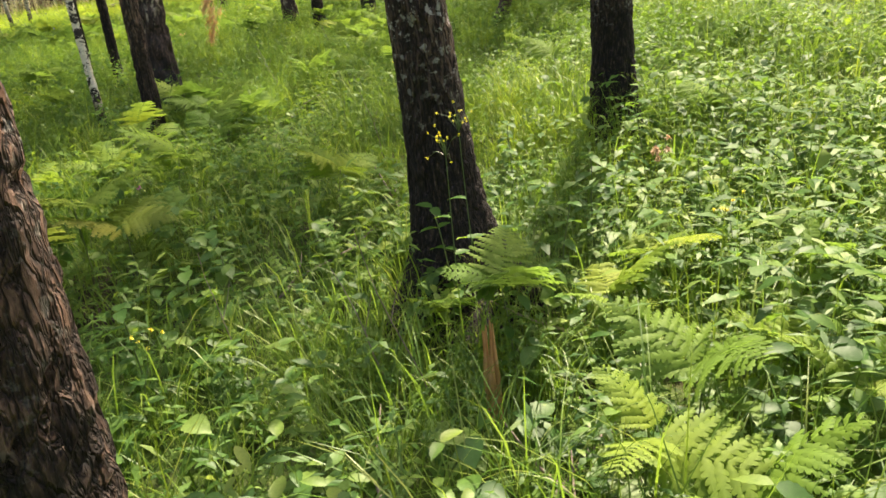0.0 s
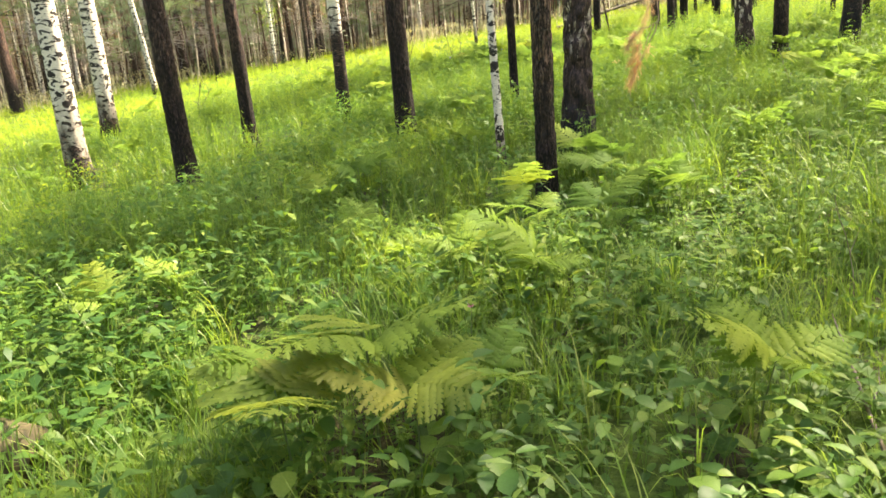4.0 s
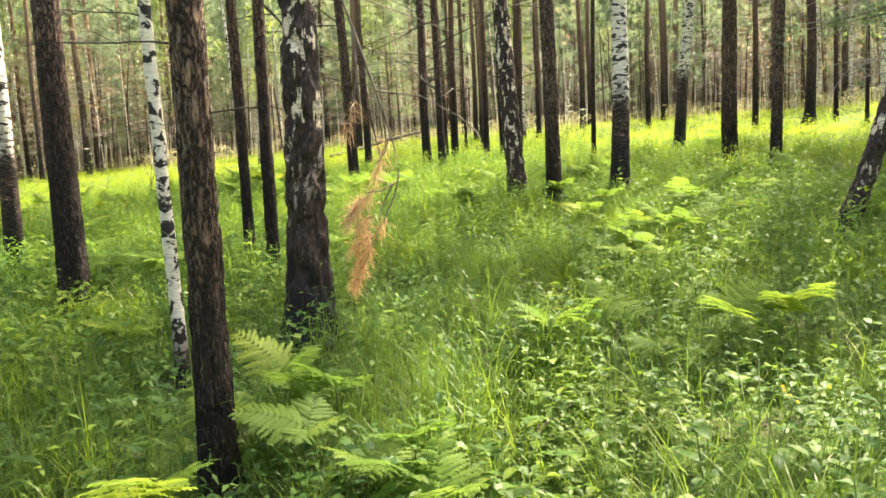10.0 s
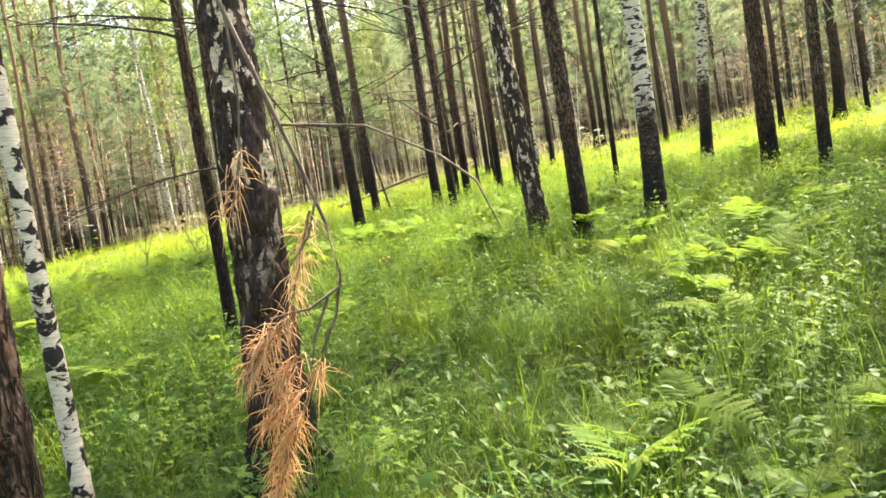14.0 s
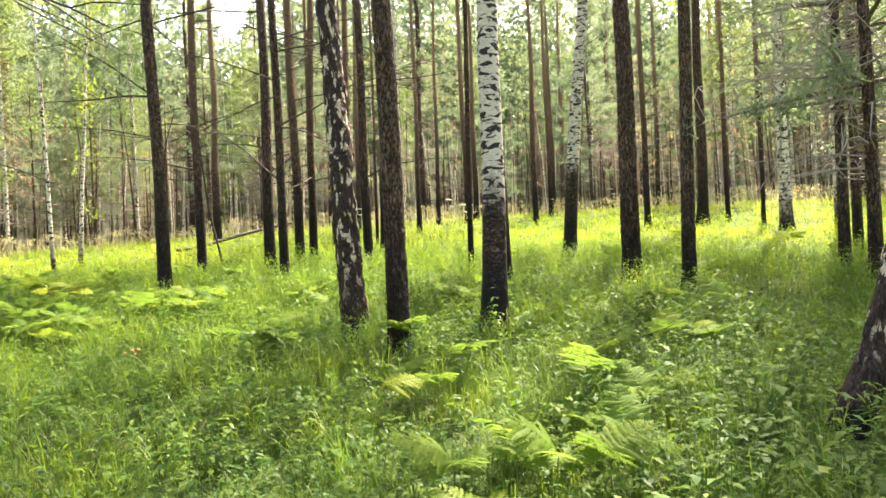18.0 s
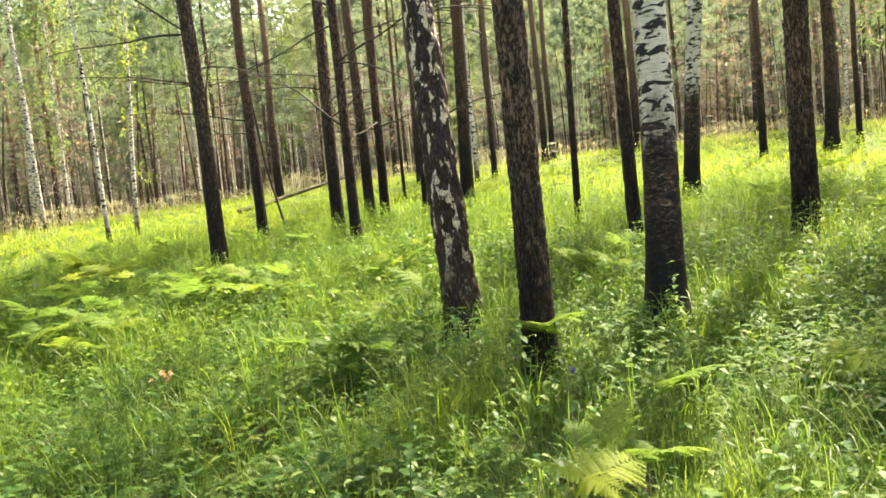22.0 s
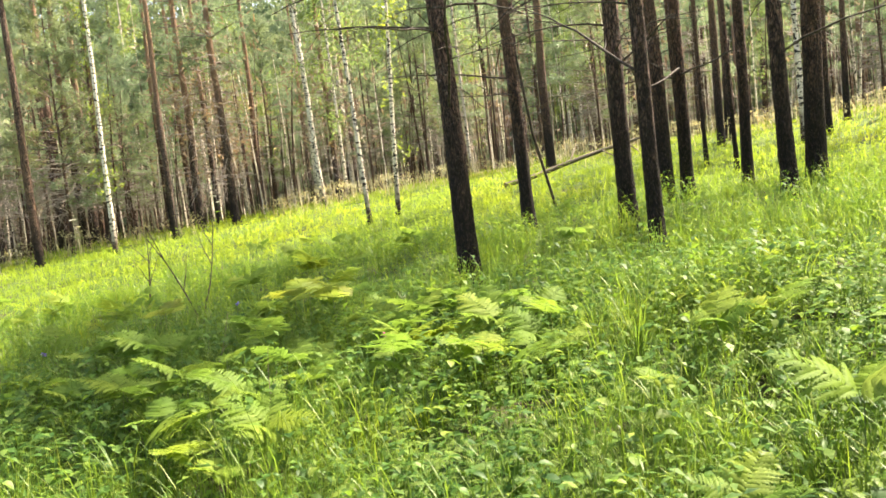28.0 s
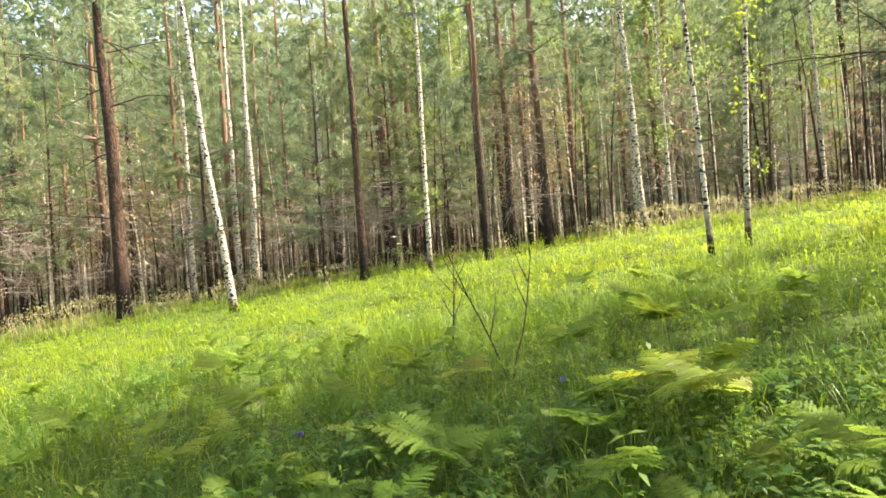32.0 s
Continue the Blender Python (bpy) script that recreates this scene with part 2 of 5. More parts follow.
def birch_bark(name, low, high, old=0.0, squash=3.6, scale=8.0, cut=0.555):
    """White paper bark with black cross marks; old: how far rough black plates have broken up the white."""
    m, nodes, links = material(name)
    v, co = stretched(nodes, links, (1, 1, squash))
    marks = noise_node(nodes, links, v, scale, 4.0, 0.6)
    marks.node.inputs["Distortion"].default_value = 0.7
    fine, _ = stretched(nodes, links, (1, 1, 9.0))
    dashes = noise_node(nodes, links, fine, 16.0, 2.0)
    white = ramp(nodes, [(0.3, (0.54, 0.47, 0.37)), (0.6, (0.8, 0.73, 0.61))])
    links.new(dashes, white.inputs[0])
    mk = ramp(nodes, [(cut, (0, 0, 0)), (cut + 0.025, (1, 1, 1))])
    links.new(marks, mk.inputs[0])
    colour = mixer(nodes, links, white.outputs[0], (0.03, 0.026, 0.024), mk.outputs[0])
    ds = ramp(nodes, [(0.66, (0, 0, 0)), (0.7, (0.8, 0.8, 0.8))])
    links.new(dashes, ds.inputs[0])
    colour = mixer(nodes, links, colour, (0.12, 0.1, 0.085), ds.outputs[0])
    height = mk.outputs[0]
    scorched = None
    if old > 0:
        up, _ = stretched(nodes, links, (1, 1, 0.36))
        n = noise_node(nodes, links, up, 15.0, 4.0, 0.58)
        pl = ramp(nodes, [(0.56, (0, 0, 0)), (0.58, (1, 1, 1))])
        links.new(n, pl.inputs[0])
        g = noise_node(nodes, links, up, 55.0, 5.0, 0.7)
        rough = ramp(nodes, [(0.36, (0.007, 0.006, 0.006)), (0.56, (0.046, 0.029, 0.022)), (0.72, (0.17, 0.108, 0.08))])
        links.new(g, rough.inputs[0])
        crumb = ramp(nodes, [(0.32, (0.3, 0.25, 0.2)), (0.44, (0.9, 0.83, 0.74)), (0.6, (1.1, 1.03, 0.93))])
        links.new(noise_node(nodes, links, co.outputs["Object"], 26.0, 5.0, 0.7), crumb.inputs[0])
        pale = mixer(nodes, links, mixer(nodes, links, colour, white.outputs[0], 0.35), crumb.outputs[0], 1.0, "MULTIPLY")
        colour = mixer(nodes, links, rough.outputs[0], pale, pl.outputs[0])
        height = g
        scorched = rough.outputs[0]
    w, _ = stretched(nodes, links, (1, 1, 1.7))
    g2 = noise_node(nodes, links, w, 15.0, 7.0, 0.7)
    g2.node.inputs["Distortion"].default_value = 1.2
    char = ramp(nodes, [(0.4, (0.010, 0.008, 0.008)), (0.5, (0.028, 0.02, 0.017)), (0.57, (0.085, 0.05, 0.036)), (0.64, (0.2, 0.125, 0.09)), (0.71, (0.52, 0.44, 0.36))])
    links.new(g2, char.inputs[0])
    colour = mixer(nodes, links, colour, scorched if scorched else char.outputs[0], soot_mask(nodes, links, co, low, high))
    colour = mixer(nodes, links, colour, (0.009, 0.008, 0.008), soot_mask(nodes, links, co, low * 0.3, low * 0.75))
    return finish(m, nodes, links, colour, 0.6, height, 0.7, 0.008)


def wood_material(name, dark, light):
    m, nodes, links = material(name)
    v, co = stretched(nodes, links, (1, 1, 0.3))
    g = noise_node(nodes, links, v, 40.0, 4.0)
    c = ramp(nodes, [(0.3, dark), (0.7, light)])
    links.new(g, c.inputs[0])
    return finish(m, nodes, links, c.outputs[0], 0.8, g, 0.4, 0.004)


def soil_material():
    m, nodes, links = material("forest_soil")
    geo = nodes.new("ShaderNodeNewGeometry")
    p = geo.outputs["Position"]
    a = noise_node(nodes, links, p, 1.6, 4.0)
    b = noise_node(nodes, links, p, 28.0, 5.0, 0.7)
    litter = ramp(nodes, [(0.3, (0.018, 0.016, 0.009)), (0.55, (0.05, 0.045, 0.022)), (0.75, (0.12, 0.095, 0.05))])
    links.new(b, litter.inputs[0])
    moss = ramp(nodes, [(0.3, (0.02, 0.04, 0.008)), (0.7, (0.09, 0.145, 0.025))])
    links.new(b, moss.inputs[0])
    mask = ramp(nodes, [(0.34, (0, 0, 0)), (0.46, (1, 1, 1))])
    links.new(a, mask.inputs[0])
    c = mixer(nodes, links, litter.outputs[0], moss.outputs[0], mask.outputs[0])
    return finish(m, nodes, links, c, 0.95, b, 0.8, 0.02)


def backdrop_material():
    m, nodes, links = material("distant_wood")
    geo = nodes.new("ShaderNodeNewGeometry")
    mp = nodes.new("ShaderNodeMapping")
    mp.inputs["Scale"].default_value = (1, 1, 0.35)
    links.new(geo.outputs["Position"], mp.inputs["Vector"])
    a = noise_node(nodes, links, mp.outputs[0], 0.45, 5.0, 0.7)
    b = noise_node(nodes, links, geo.outputs["Position"], 2.2, 5.0, 0.7)
    c = ramp(nodes, [(0.35, (0.075, 0.105, 0.05)), (0.5, (0.14, 0.17, 0.09)), (0.65, (0.2, 0.2, 0.13))])
    links.new(a, c.inputs[0])
    d = ramp(nodes, [(0.35, (0.45, 0.45, 0.45)), (0.65, (1.4, 1.4, 1.3))])
    links.new(b, d.inputs[0])
    return finish(m, nodes, links, mixer(nodes, links, c.outputs[0], d.outputs[0], 1.0, "MULTIPLY"), 0.95, b, 1.0, 0.5)


BACKDROP = backdrop_material()
SOIL = soil_material()
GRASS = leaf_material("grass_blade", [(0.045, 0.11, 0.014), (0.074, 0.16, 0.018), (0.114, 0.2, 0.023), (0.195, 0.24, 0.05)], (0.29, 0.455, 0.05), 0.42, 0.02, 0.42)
# Lighter, yellower than the near grass: sunlight on the clearing put into its colour.
FAR_GRASS_LIT = leaf_material("meadow_grass", [(0.14, 0.215, 0.018), (0.18, 0.26, 0.022), (0.225, 0.29, 0.04)], (0.46, 0.61, 0.06), 0.55, 0.012, 0.5, patch=0.35)
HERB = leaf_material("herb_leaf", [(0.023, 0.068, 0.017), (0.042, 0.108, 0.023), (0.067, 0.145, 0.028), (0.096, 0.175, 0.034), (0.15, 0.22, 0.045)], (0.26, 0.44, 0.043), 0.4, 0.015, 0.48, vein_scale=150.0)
# Paler than the near herb leaf: the clearing's sunlight is in the colour.
MEADOW_HERB_LIT = leaf_material("meadow_herb_leaf_lit", [(0.095, 0.165, 0.016), (0.14, 0.22, 0.02), (0.185, 0.26, 0.036)], (0.41, 0.57, 0.055), 0.52, 0.008, 0.55, patch=0.4)
FERN = leaf_material("fern_frond", [(0.1, 0.185, 0.026), (0.135, 0.22, 0.032), (0.18, 0.25, 0.04)], (0.25, 0.41, 0.06), 0.46, 0.01, 0.6, island=False)
DRY_FERN = leaf_material("yellowed_fern", [(0.13, 0.21, 0.035), (0.165, 0.225, 0.04), (0.2, 0.215, 0.05)], (0.4, 0.5, 0.08), 0.5, 0.01, 0.5, island=False)
DRY_GRASS = leaf_material("dry_grass", [(0.3, 0.29, 0.14), (0.42, 0.39, 0.22), (0.52, 0.47, 0.3)], (0.52, 0.48, 0.26), 0.45, 0.02)
# Needle green paled and greyed: the haze over the background wood is in it.
NEEDLES = leaf_material("hazed_pine_needles", [(0.092, 0.145, 0.075), (0.135, 0.19, 0.105), (0.19, 0.23, 0.14)], (0.4, 0.52, 0.27), 0.5, 0.03, patch=0.15)
BIRCH_LEAF = leaf_material("birch_leaves", [(0.08, 0.14, 0.035), (0.115, 0.19, 0.05), (0.16, 0.23, 0.075)], (0.38, 0.51, 0.14), 0.5, 0.02, patch=0.15)
DEAD_NEEDLES = leaf_material("dead_needles", [(0.42, 0.22, 0.11), (0.55, 0.33, 0.18), (0.64, 0.46, 0.29)], (0.62, 0.38, 0.2), 0.4, 0.04)
BROWN_NEEDLES = leaf_material("withered_needles", [(0.23, 0.17, 0.11), (0.32, 0.23, 0.16), (0.29, 0.25, 0.17)], (0.4, 0.29, 0.19), 0.35, 0.02)
PINE_CHARRED = pine_bark("charred_pine_bark", 0.8, 2.2, (0.165, 0.098, 0.07), 0.12)
PINE_BLACK = pine_bark("blackened_pine_bark", 0.8, 2.5, (0.19, 0.118, 0.09), 0.15, (5.0, 9.0))
PINE_FLAKED = pine_bark("flaking_charred_pine_bark", 0.55, 1.5, (0.2, 0.12, 0.085), 0.3)
PINE_RED = pine_bark("half_charred_pine_bark", 0.9, 2.0, (0.165, 0.098, 0.07), 0.12, (2.2, 7.0))
PINE_SOOTY = pine_bark("sooty_pine_bark", 0.45, 1.5, (0.23, 0.15, 0.105), 0.2)
PINE_GREY = pine_bark("grey_lichened_pine_bark", 0.75, 1.15, (0.125, 0.084, 0.064), 0.95)
PINE_TALL = pine_bark("tall_pine_bark", 0.5, 2.0, (0.2, 0.14, 0.105), 0.3, (3.0, 7.0))
BIRCH_BLACK = birch_bark("birch_bark_charred_foot", 1.25, 1.65, 0.0, 2.5, 7.5, 0.515)
BIRCH_SOOTY = birch_bark("birch_bark_sooty_half", 1.7, 2.0, 0.0, 2.5, 7.5, 0.515)
BIRCH_OLD = birch_bark("rough_old_birch_bark", 0.3, 0.9, 1.0)
BIRCH_ROUGH = birch_bark("rough_black_birch_bark", 0.9, 1.5, 1.0)
BIRCH_THIN = birch_bark("young_birch_bark", 0.15, 0.5, 0.0, 1.3, 13.0, 0.508)
BIRCH_FAR = birch_bark("far_birch_bark", 0.3, 1.1, 0.0, 1.8, 9.0, 0.525)
DEAD_WOOD = wood_material("dead_wood", (0.08, 0.06, 0.048), (0.26, 0.21, 0.17))
CHARRED_TWIG = wood_material("charred_twig", (0.02, 0.017, 0.015), (0.11, 0.088, 0.072))
# Grey twigs made paler still, to carry the background haze.
DRY_TWIGS = wood_material("hazed_dry_twigs", (0.2, 0.165, 0.145), (0.44, 0.39, 0.34))
STEM_GREEN = leaf_material("green_stem", [(0.06, 0.11, 0.03), (0.11, 0.16, 0.05)], (0.2, 0.28, 0.08), 0.2, 0.06, island=False)
SPLINTER = wood_material("splintered_wood", (0.3, 0.14, 0.05), (0.55, 0.3, 0.13))
PETAL_YELLOW = leaf_material("yellow_petal", [(0.7, 0.6, 0.03), (0.8, 0.72, 0.06)], (0.8, 0.7, 0.05), 0.4, 0.04)
PETAL_WHITE = leaf_material("white_petal", [(0.6, 0.6, 0.5), (0.72, 0.72, 0.62)], (0.6, 0.62, 0.45), 0.35, 0.02)
PETAL_PINK = leaf_material("pink_petal", [(0.45, 0.1, 0.25), (0.55, 0.2, 0.35)], (0.5, 0.15, 0.3), 0.4, 0.04)
PETAL_BLUE = leaf_material("violet_petal", [(0.12, 0.09, 0.5), (0.2, 0.16, 0.6)], (0.2, 0.15, 0.55), 0.4, 0.04)


# ---------------------------------------------------------------- mesh tools
def mesh_of(name, verts, faces, mat, smooth=False):
    """A mesh from arrays: verts (n, 3), faces (m, 3) or (m, 4)."""
    verts, faces = np.asarray(verts, np.float32), np.asarray(faces, np.int32)
    me = bpy.data.meshes.new(name)
    k = faces.shape[1]
    me.vertices.add(len(verts))
    me.vertices.foreach_set("co", verts.ravel())
    me.loops.add(faces.size)
    me.loops.foreach_set("vertex_index", faces.ravel())
    me.polygons.add(len(faces))
    me.polygons.foreach_set("loop_start", np.arange(0, faces.size, k, dtype=np.int32))
    if smooth:
        me.polygons.foreach_set("use_smooth", np.ones(len(faces), dtype=bool))
    me.materials.append(mat)
    me.update(calc_edges=True)
    return me


def part_of(name, me, parent, m=None, label=""):
    ob = new(name, me)
    ob.parent = parent
    if m is not None:
        ob.matrix_basis = m
    return tagged(ob, label)


def thing(name, x, y, z, label, category, group="", kind=""):
    ob = new(name)
    ob.empty_display_size = 0.1
    ob.location = (x, y, z)
    return tagged(ob, label, category, group, kind)


def tube(points, radii, sides=6):
    """Verts and quads of a tapering tube along points."""
    pts, radii = np.asarray(points, float), np.asarray(radii, float)
    tang = np.gradient(pts, axis=0)
    tang /= np.linalg.norm(tang, axis=1)[:, None] + 1e-9
    ref = np.array((0.0, 0.0, 1.0)) if abs(tang[0, 2]) < 0.8 else np.array((1.0, 0.0, 0.0))
    n1 = np.cross(tang, ref)
    n1 /= np.linalg.norm(n1, axis=1)[:, None] + 1e-9
    n2 = np.cross(tang, n1)
    a = np.arange(sides) * 2 * math.pi / sides
    ring = pts[:, None] + radii[:, None, None] * (np.cos(a)[None, :, None] * n1[:, None] + np.sin(a)[None, :, None] * n2[:, None])
    verts = ring.reshape(-1, 3)
    i, j = np.meshgrid(np.arange(len(pts) - 1), np.arange(sides), indexing="ij")
    i, j = i.ravel(), j.ravel()
    k = (j + 1) % sides
    return verts, np.stack([i * sides + j, i * sides + k, (i + 1) * sides + k, (i + 1) * sides + j], 1)


def join(pieces):
    verts, faces, n = [], [], 0
    for v, f in pieces:
        verts.append(v)
        faces.append(np.asarray(f) + n)
        n += len(v)
    return np.concatenate(verts), np.concatenate(faces)


# ---------------------------------------------------------------- ground
def build_ground():
    rs = np.concatenate([np.linspace(0, 34, 130), np.linspace(35.5, 70, 24), np.array([80, 100, 140, 220, 400, 800])])
    n = 200
    a = np.arange(n) * 2 * math.pi / n
    x = CENTRE[0] + rs[:, None] * np.cos(a)[None]
    y = CENTRE[1] - 2 + rs[:, None] * np.sin(a)[None]
    v = np.stack([x, y, ground_z(x, y)], 2).reshape(-1, 3)
    i, j = np.meshgrid(np.arange(len(rs) - 1), np.arange(n), indexing="ij")
    i, j = i.ravel(), j.ravel()
    k = (j + 1) % n
    ob = new("ground", mesh_of("ground", v, np.stack([i * n + j, (i + 1) * n + j, (i + 1) * n + k, i * n + k], 1), SOIL, True))
    tagged(ob, "forest floor of dark soil, moss and needle litter", "ground", kind="structure")


build_ground()


# ---------------------------------------------------------------- trees
def trunk_mesh(name, r, h, lean, seed, mat, detail, flare=0.35, relief=0.010, kind="pine", bow=0.0, foot=(4.0, 11.0)):
    """A tapering trunk with root flare and bark relief; its foot is at the origin."""
    if detail == 2:
        seg, zs = 60, np.concatenate([np.arange(-0.25, 4.6, 0.026), np.arange(5.0, h, 0.8), [h]])
    elif detail == 1:
        seg, zs = (30, np.concatenate([np.arange(-0.25, 5.0, 0.07), np.arange(5.5, h, 1.0), [h]])) if abs(foot[1] - 11) < 10 and abs(foot[0] - 4) < 8 else (16, np.concatenate([np.arange(-0.25, 7.0, 0.22), np.arange(7.5, h, 1.2), [h]]))
    else:
        seg, zs = 9, np.concatenate([[-0.3, 0.0, 0.3], np.arange(1.0, h, 1.6), [h]])
    a = np.arange(seg) * 2 * math.pi / seg
    z, th = np.meshgrid(zs, a, indexing="ij")
    rad = r * (1 - 0.78 * np.clip(z / h, 0, 1) ** 1.1)
    lobes = 1 + 0.35 * np.sin(th * 3 + seed) + 0.25 * np.sin(th * 5 + 2 * seed)
    rad = rad + r * flare * np.exp(-np.clip(z, 0, None) / 0.16) * lobes * 0.7 + r * 0.5 * flare * np.exp(-np.clip(z, 0, None) / 0.38)
    cx, cy = np.cos(th), np.sin(th)
    p = np.stack([cx * r, cy * r, z], 2).reshape(-1, 3)
    if detail:
        fade = np.where(z < 7, 1.0, 0.3)
        if kind == "pine":
            n1 = vnoise(p * (36, 36, 15) + 2.0 * vnoise(p * (15, 15, 11), seed + 5)[:, None], seed)
            n2 = vnoise(p * (80, 80, 45), seed + 3)
            d = np.clip(np.abs(2 * n1 - 1) * 3.2, 0, 1) * (0.6 + 0.8 * vnoise(p * (20, 20, 9), seed + 9)) + 0.7 * (n2 - 0.5)
        elif kind == "old":
            n1 = vnoise(p * (26, 26, 10), seed)
            d = np.clip((n1 - 0.35) * 3, 0, 1) + 0.6 * (vnoise(p * (80, 80, 40), seed + 1) - 0.5)
        else:
            n1 = vnoise(p * (9, 9, 40), seed)
            d = 0.5 * n1 + 0.35 * vnoise(p * (5, 5, 5), seed + 2)
        rad = rad + relief * (0.62 if kind == "pine" else 1.0) * (d.reshape(z.shape) - 0.5) * fade
        rad = rad * (1 + 0.07 * (vnoise(p * (3, 3, 0.9), seed + 7).reshape(z.shape) - 0.5))
    wx = 0.25 * r * np.sin(z * 0.9 + seed) * np.clip(z / 3, 0, 1)
    wy = 0.25 * r * np.cos(z * 0.7 + 2 * seed) * np.clip(z / 3, 0, 1)
    run = bow * (1 - np.exp(-z / bow)) if bow else z
    x = cx * rad + lean[0] * run + wx
    y = cy * rad + lean[1] * run + wy
    v = np.stack([x, y, z], 2).reshape(-1, 3)
    i, j = np.meshgrid(np.arange(len(zs) - 1), np.arange(seg), indexing="ij")
    i, j = i.ravel(), j.ravel()
    k = (j + 1) % seg
    return mesh_of(name, v, np.stack([i * seg + j, i * seg + k, (i + 1) * seg + k, (i + 1) * seg + j], 1), mat, True)


def stick_points(rng, start, heading, length, droop, n=6, wander=0.06):
    pts, p, d = [np.array(start, float)], np.array(start, float), np.array(heading, float)
    d /= np.linalg.norm(d)
    for _ in range(n):
        d = d + rng.normal(0, wander, 3) + (0, 0, -droop / n)
        d /= np.linalg.norm(d)
        p = p + d * length / n
        pts.append(p.copy())
    return np.array(pts)


def dead_branch_mesh(name, seed, twigs):
    """A bare branch one metre long along +x, with side twigs."""
    rng = np.random.RandomState(seed)
    main = stick_points(rng, (0, 0, 0), (1, 0, 0.15), 1.0, 0.25, 8)
    pieces = [tube(main, np.linspace(0.0085, 0.0025, len(main)), 6)]
    for k in range(twigs):
        at = main[2 + k % 6]
        side = rng.choice((-1, 1))
        tw = stick_points(rng, at, (0.7, side * rng.uniform(0.4, 1.0), rng.uniform(-0.3, 0.4)), rng.uniform(0.15, 0.45), 0.2, 4, 0.12)
        pieces.append(tube(tw, np.linspace(0.0035, 0.0013, len(tw)), 4))
    return mesh_of(name, *join(pieces), CHARRED_TWIG, True)


BRANCHES = [dead_branch_mesh("branch", s, t) for s, t in ((1, 0), (2, 2), (3, 5), (4, 8), (5, 6))]


def tri_cloud(centres, size, rng, long=3.0, flat=0.0):
    """Verts and triangles: one thin triangle per centre, turned at random."""
    n = len(centres)
    d = rng.normal(0, 1, (n, 3))
    d[:, 2] *= 1 - flat
    d /= np.linalg.norm(d, axis=1)[:, None]
    e = np.cross(d, rng.normal(0, 1, (n, 3)))
    e /= np.linalg.norm(e, axis=1)[:, None]
    s = size * rng.uniform(0.6, 1.3, n)[:, None]
    a = centres - d * s * 0.5
    v = np.stack([a + e * s / long * 0.5, a - e * s / long * 0.5, centres + d * s * 0.5], 1).reshape(-1, 3)
    return v, np.arange(3 * n).reshape(n, 3)


def quad_to_tri(v, f):
    return v, np.concatenate([f[:, (0, 1, 2)], f[:, (0, 2, 3)]])


def pine_crown(name, seed, low, top, spread, levels, tufts, size, per=5, long=5.0):
    """Whorls of boughs with tufts of needles from low to top; returns the meshes of the wood and of the needles."""
    rng = np.random.RandomState(seed)
    wood, cen = [], []
    for z in np.linspace(low, top - 0.3, levels):
        f = (z - low) / (top - low)
        for _ in range(rng.randint(3, 6)):
            a = rng.uniform(0, 6.283)
            ln = spread * (1.05 - 0.85 * f ** 1.3) * rng.uniform(0.55, 1.15) * (0.6 + 0.4 * min(1, 3 * f + 0.3))
            pts = stick_points(rng, (0, 0, z), (math.cos(a), math.sin(a), 0.15 + 0.5 * f), ln, 0.2 - 0.5 * f, 3, 0.12)
            wood.append(quad_to_tri(*tube(pts, np.linspace(0.03 * (1.2 - f), 0.006, len(pts)), 3)))
            for _ in range(tufts):
                s = rng.uniform(0.35, 1.0) * (len(pts) - 1.001)
                i = int(s)
                c = pts[i] + (pts[i + 1] - pts[i]) * (s - i) + rng.normal(0, 0.12, 3) * (1, 1, 0.6)
                cen.append(c + rng.normal(0, size * 0.35, (per, 3)))
    cen = np.concatenate(cen)
    return mesh_of(name + "_wood", *join(wood), DEAD_WOOD), mesh_of(name, *tri_cloud(cen, size, rng, long), NEEDLES)


def birch_crown(name, seed, low, top, spread, boughs, leaves, size):
    rng = np.random.RandomState(seed)
    wood, cen = [], []
    for k in range(boughs):
        f = rng.uniform(0, 1) ** 0.8
        z = low + (top - low) * f * 0.92
        a = rng.uniform(0, 6.283)
        ln = spread * (1.1 - 0.7 * f) * rng.uniform(0.5, 1.1)
        pts = stick_points(rng, (0, 0, z), (math.cos(a), math.sin(a), 0.9), ln, 1.1, 4, 0.12)
        wood.append(quad_to_tri(*tube(pts, np.linspace(0.018, 0.004, len(pts)), 3)))
        s = rng.uniform(0.25, 1.0, leaves) * (len(pts) - 1.001)
        i = s.astype(int)
        c = pts[i] + (pts[i + 1] - pts[i]) * (s - i)[:, None] + rng.normal(0, 0.2, (leaves, 3)) - (0, 0, 0.15)
        cen.append(c)
    return mesh_of(name + "_wood", *join(wood), DEAD_WOOD), mesh_of(name, *tri_cloud(np.concatenate(cen), size, rng, 1.6), BIRCH_LEAF)


NEAR_CROWNS = [pine_crown("crown", 40 + k, 9.5 + 0.5 * k, 16.0 + k, 1.7, 9, 6, 0.3, 5, 4.5) for k in range(3)]
NEAR_BIRCH_CROWNS = [birch_crown("crown", 50 + k, 7.0 + 0.6 * k, 15.0 + k, 1.7, 30, 36, 0.13) for k in range(2)]
TREE_SEED = [0]


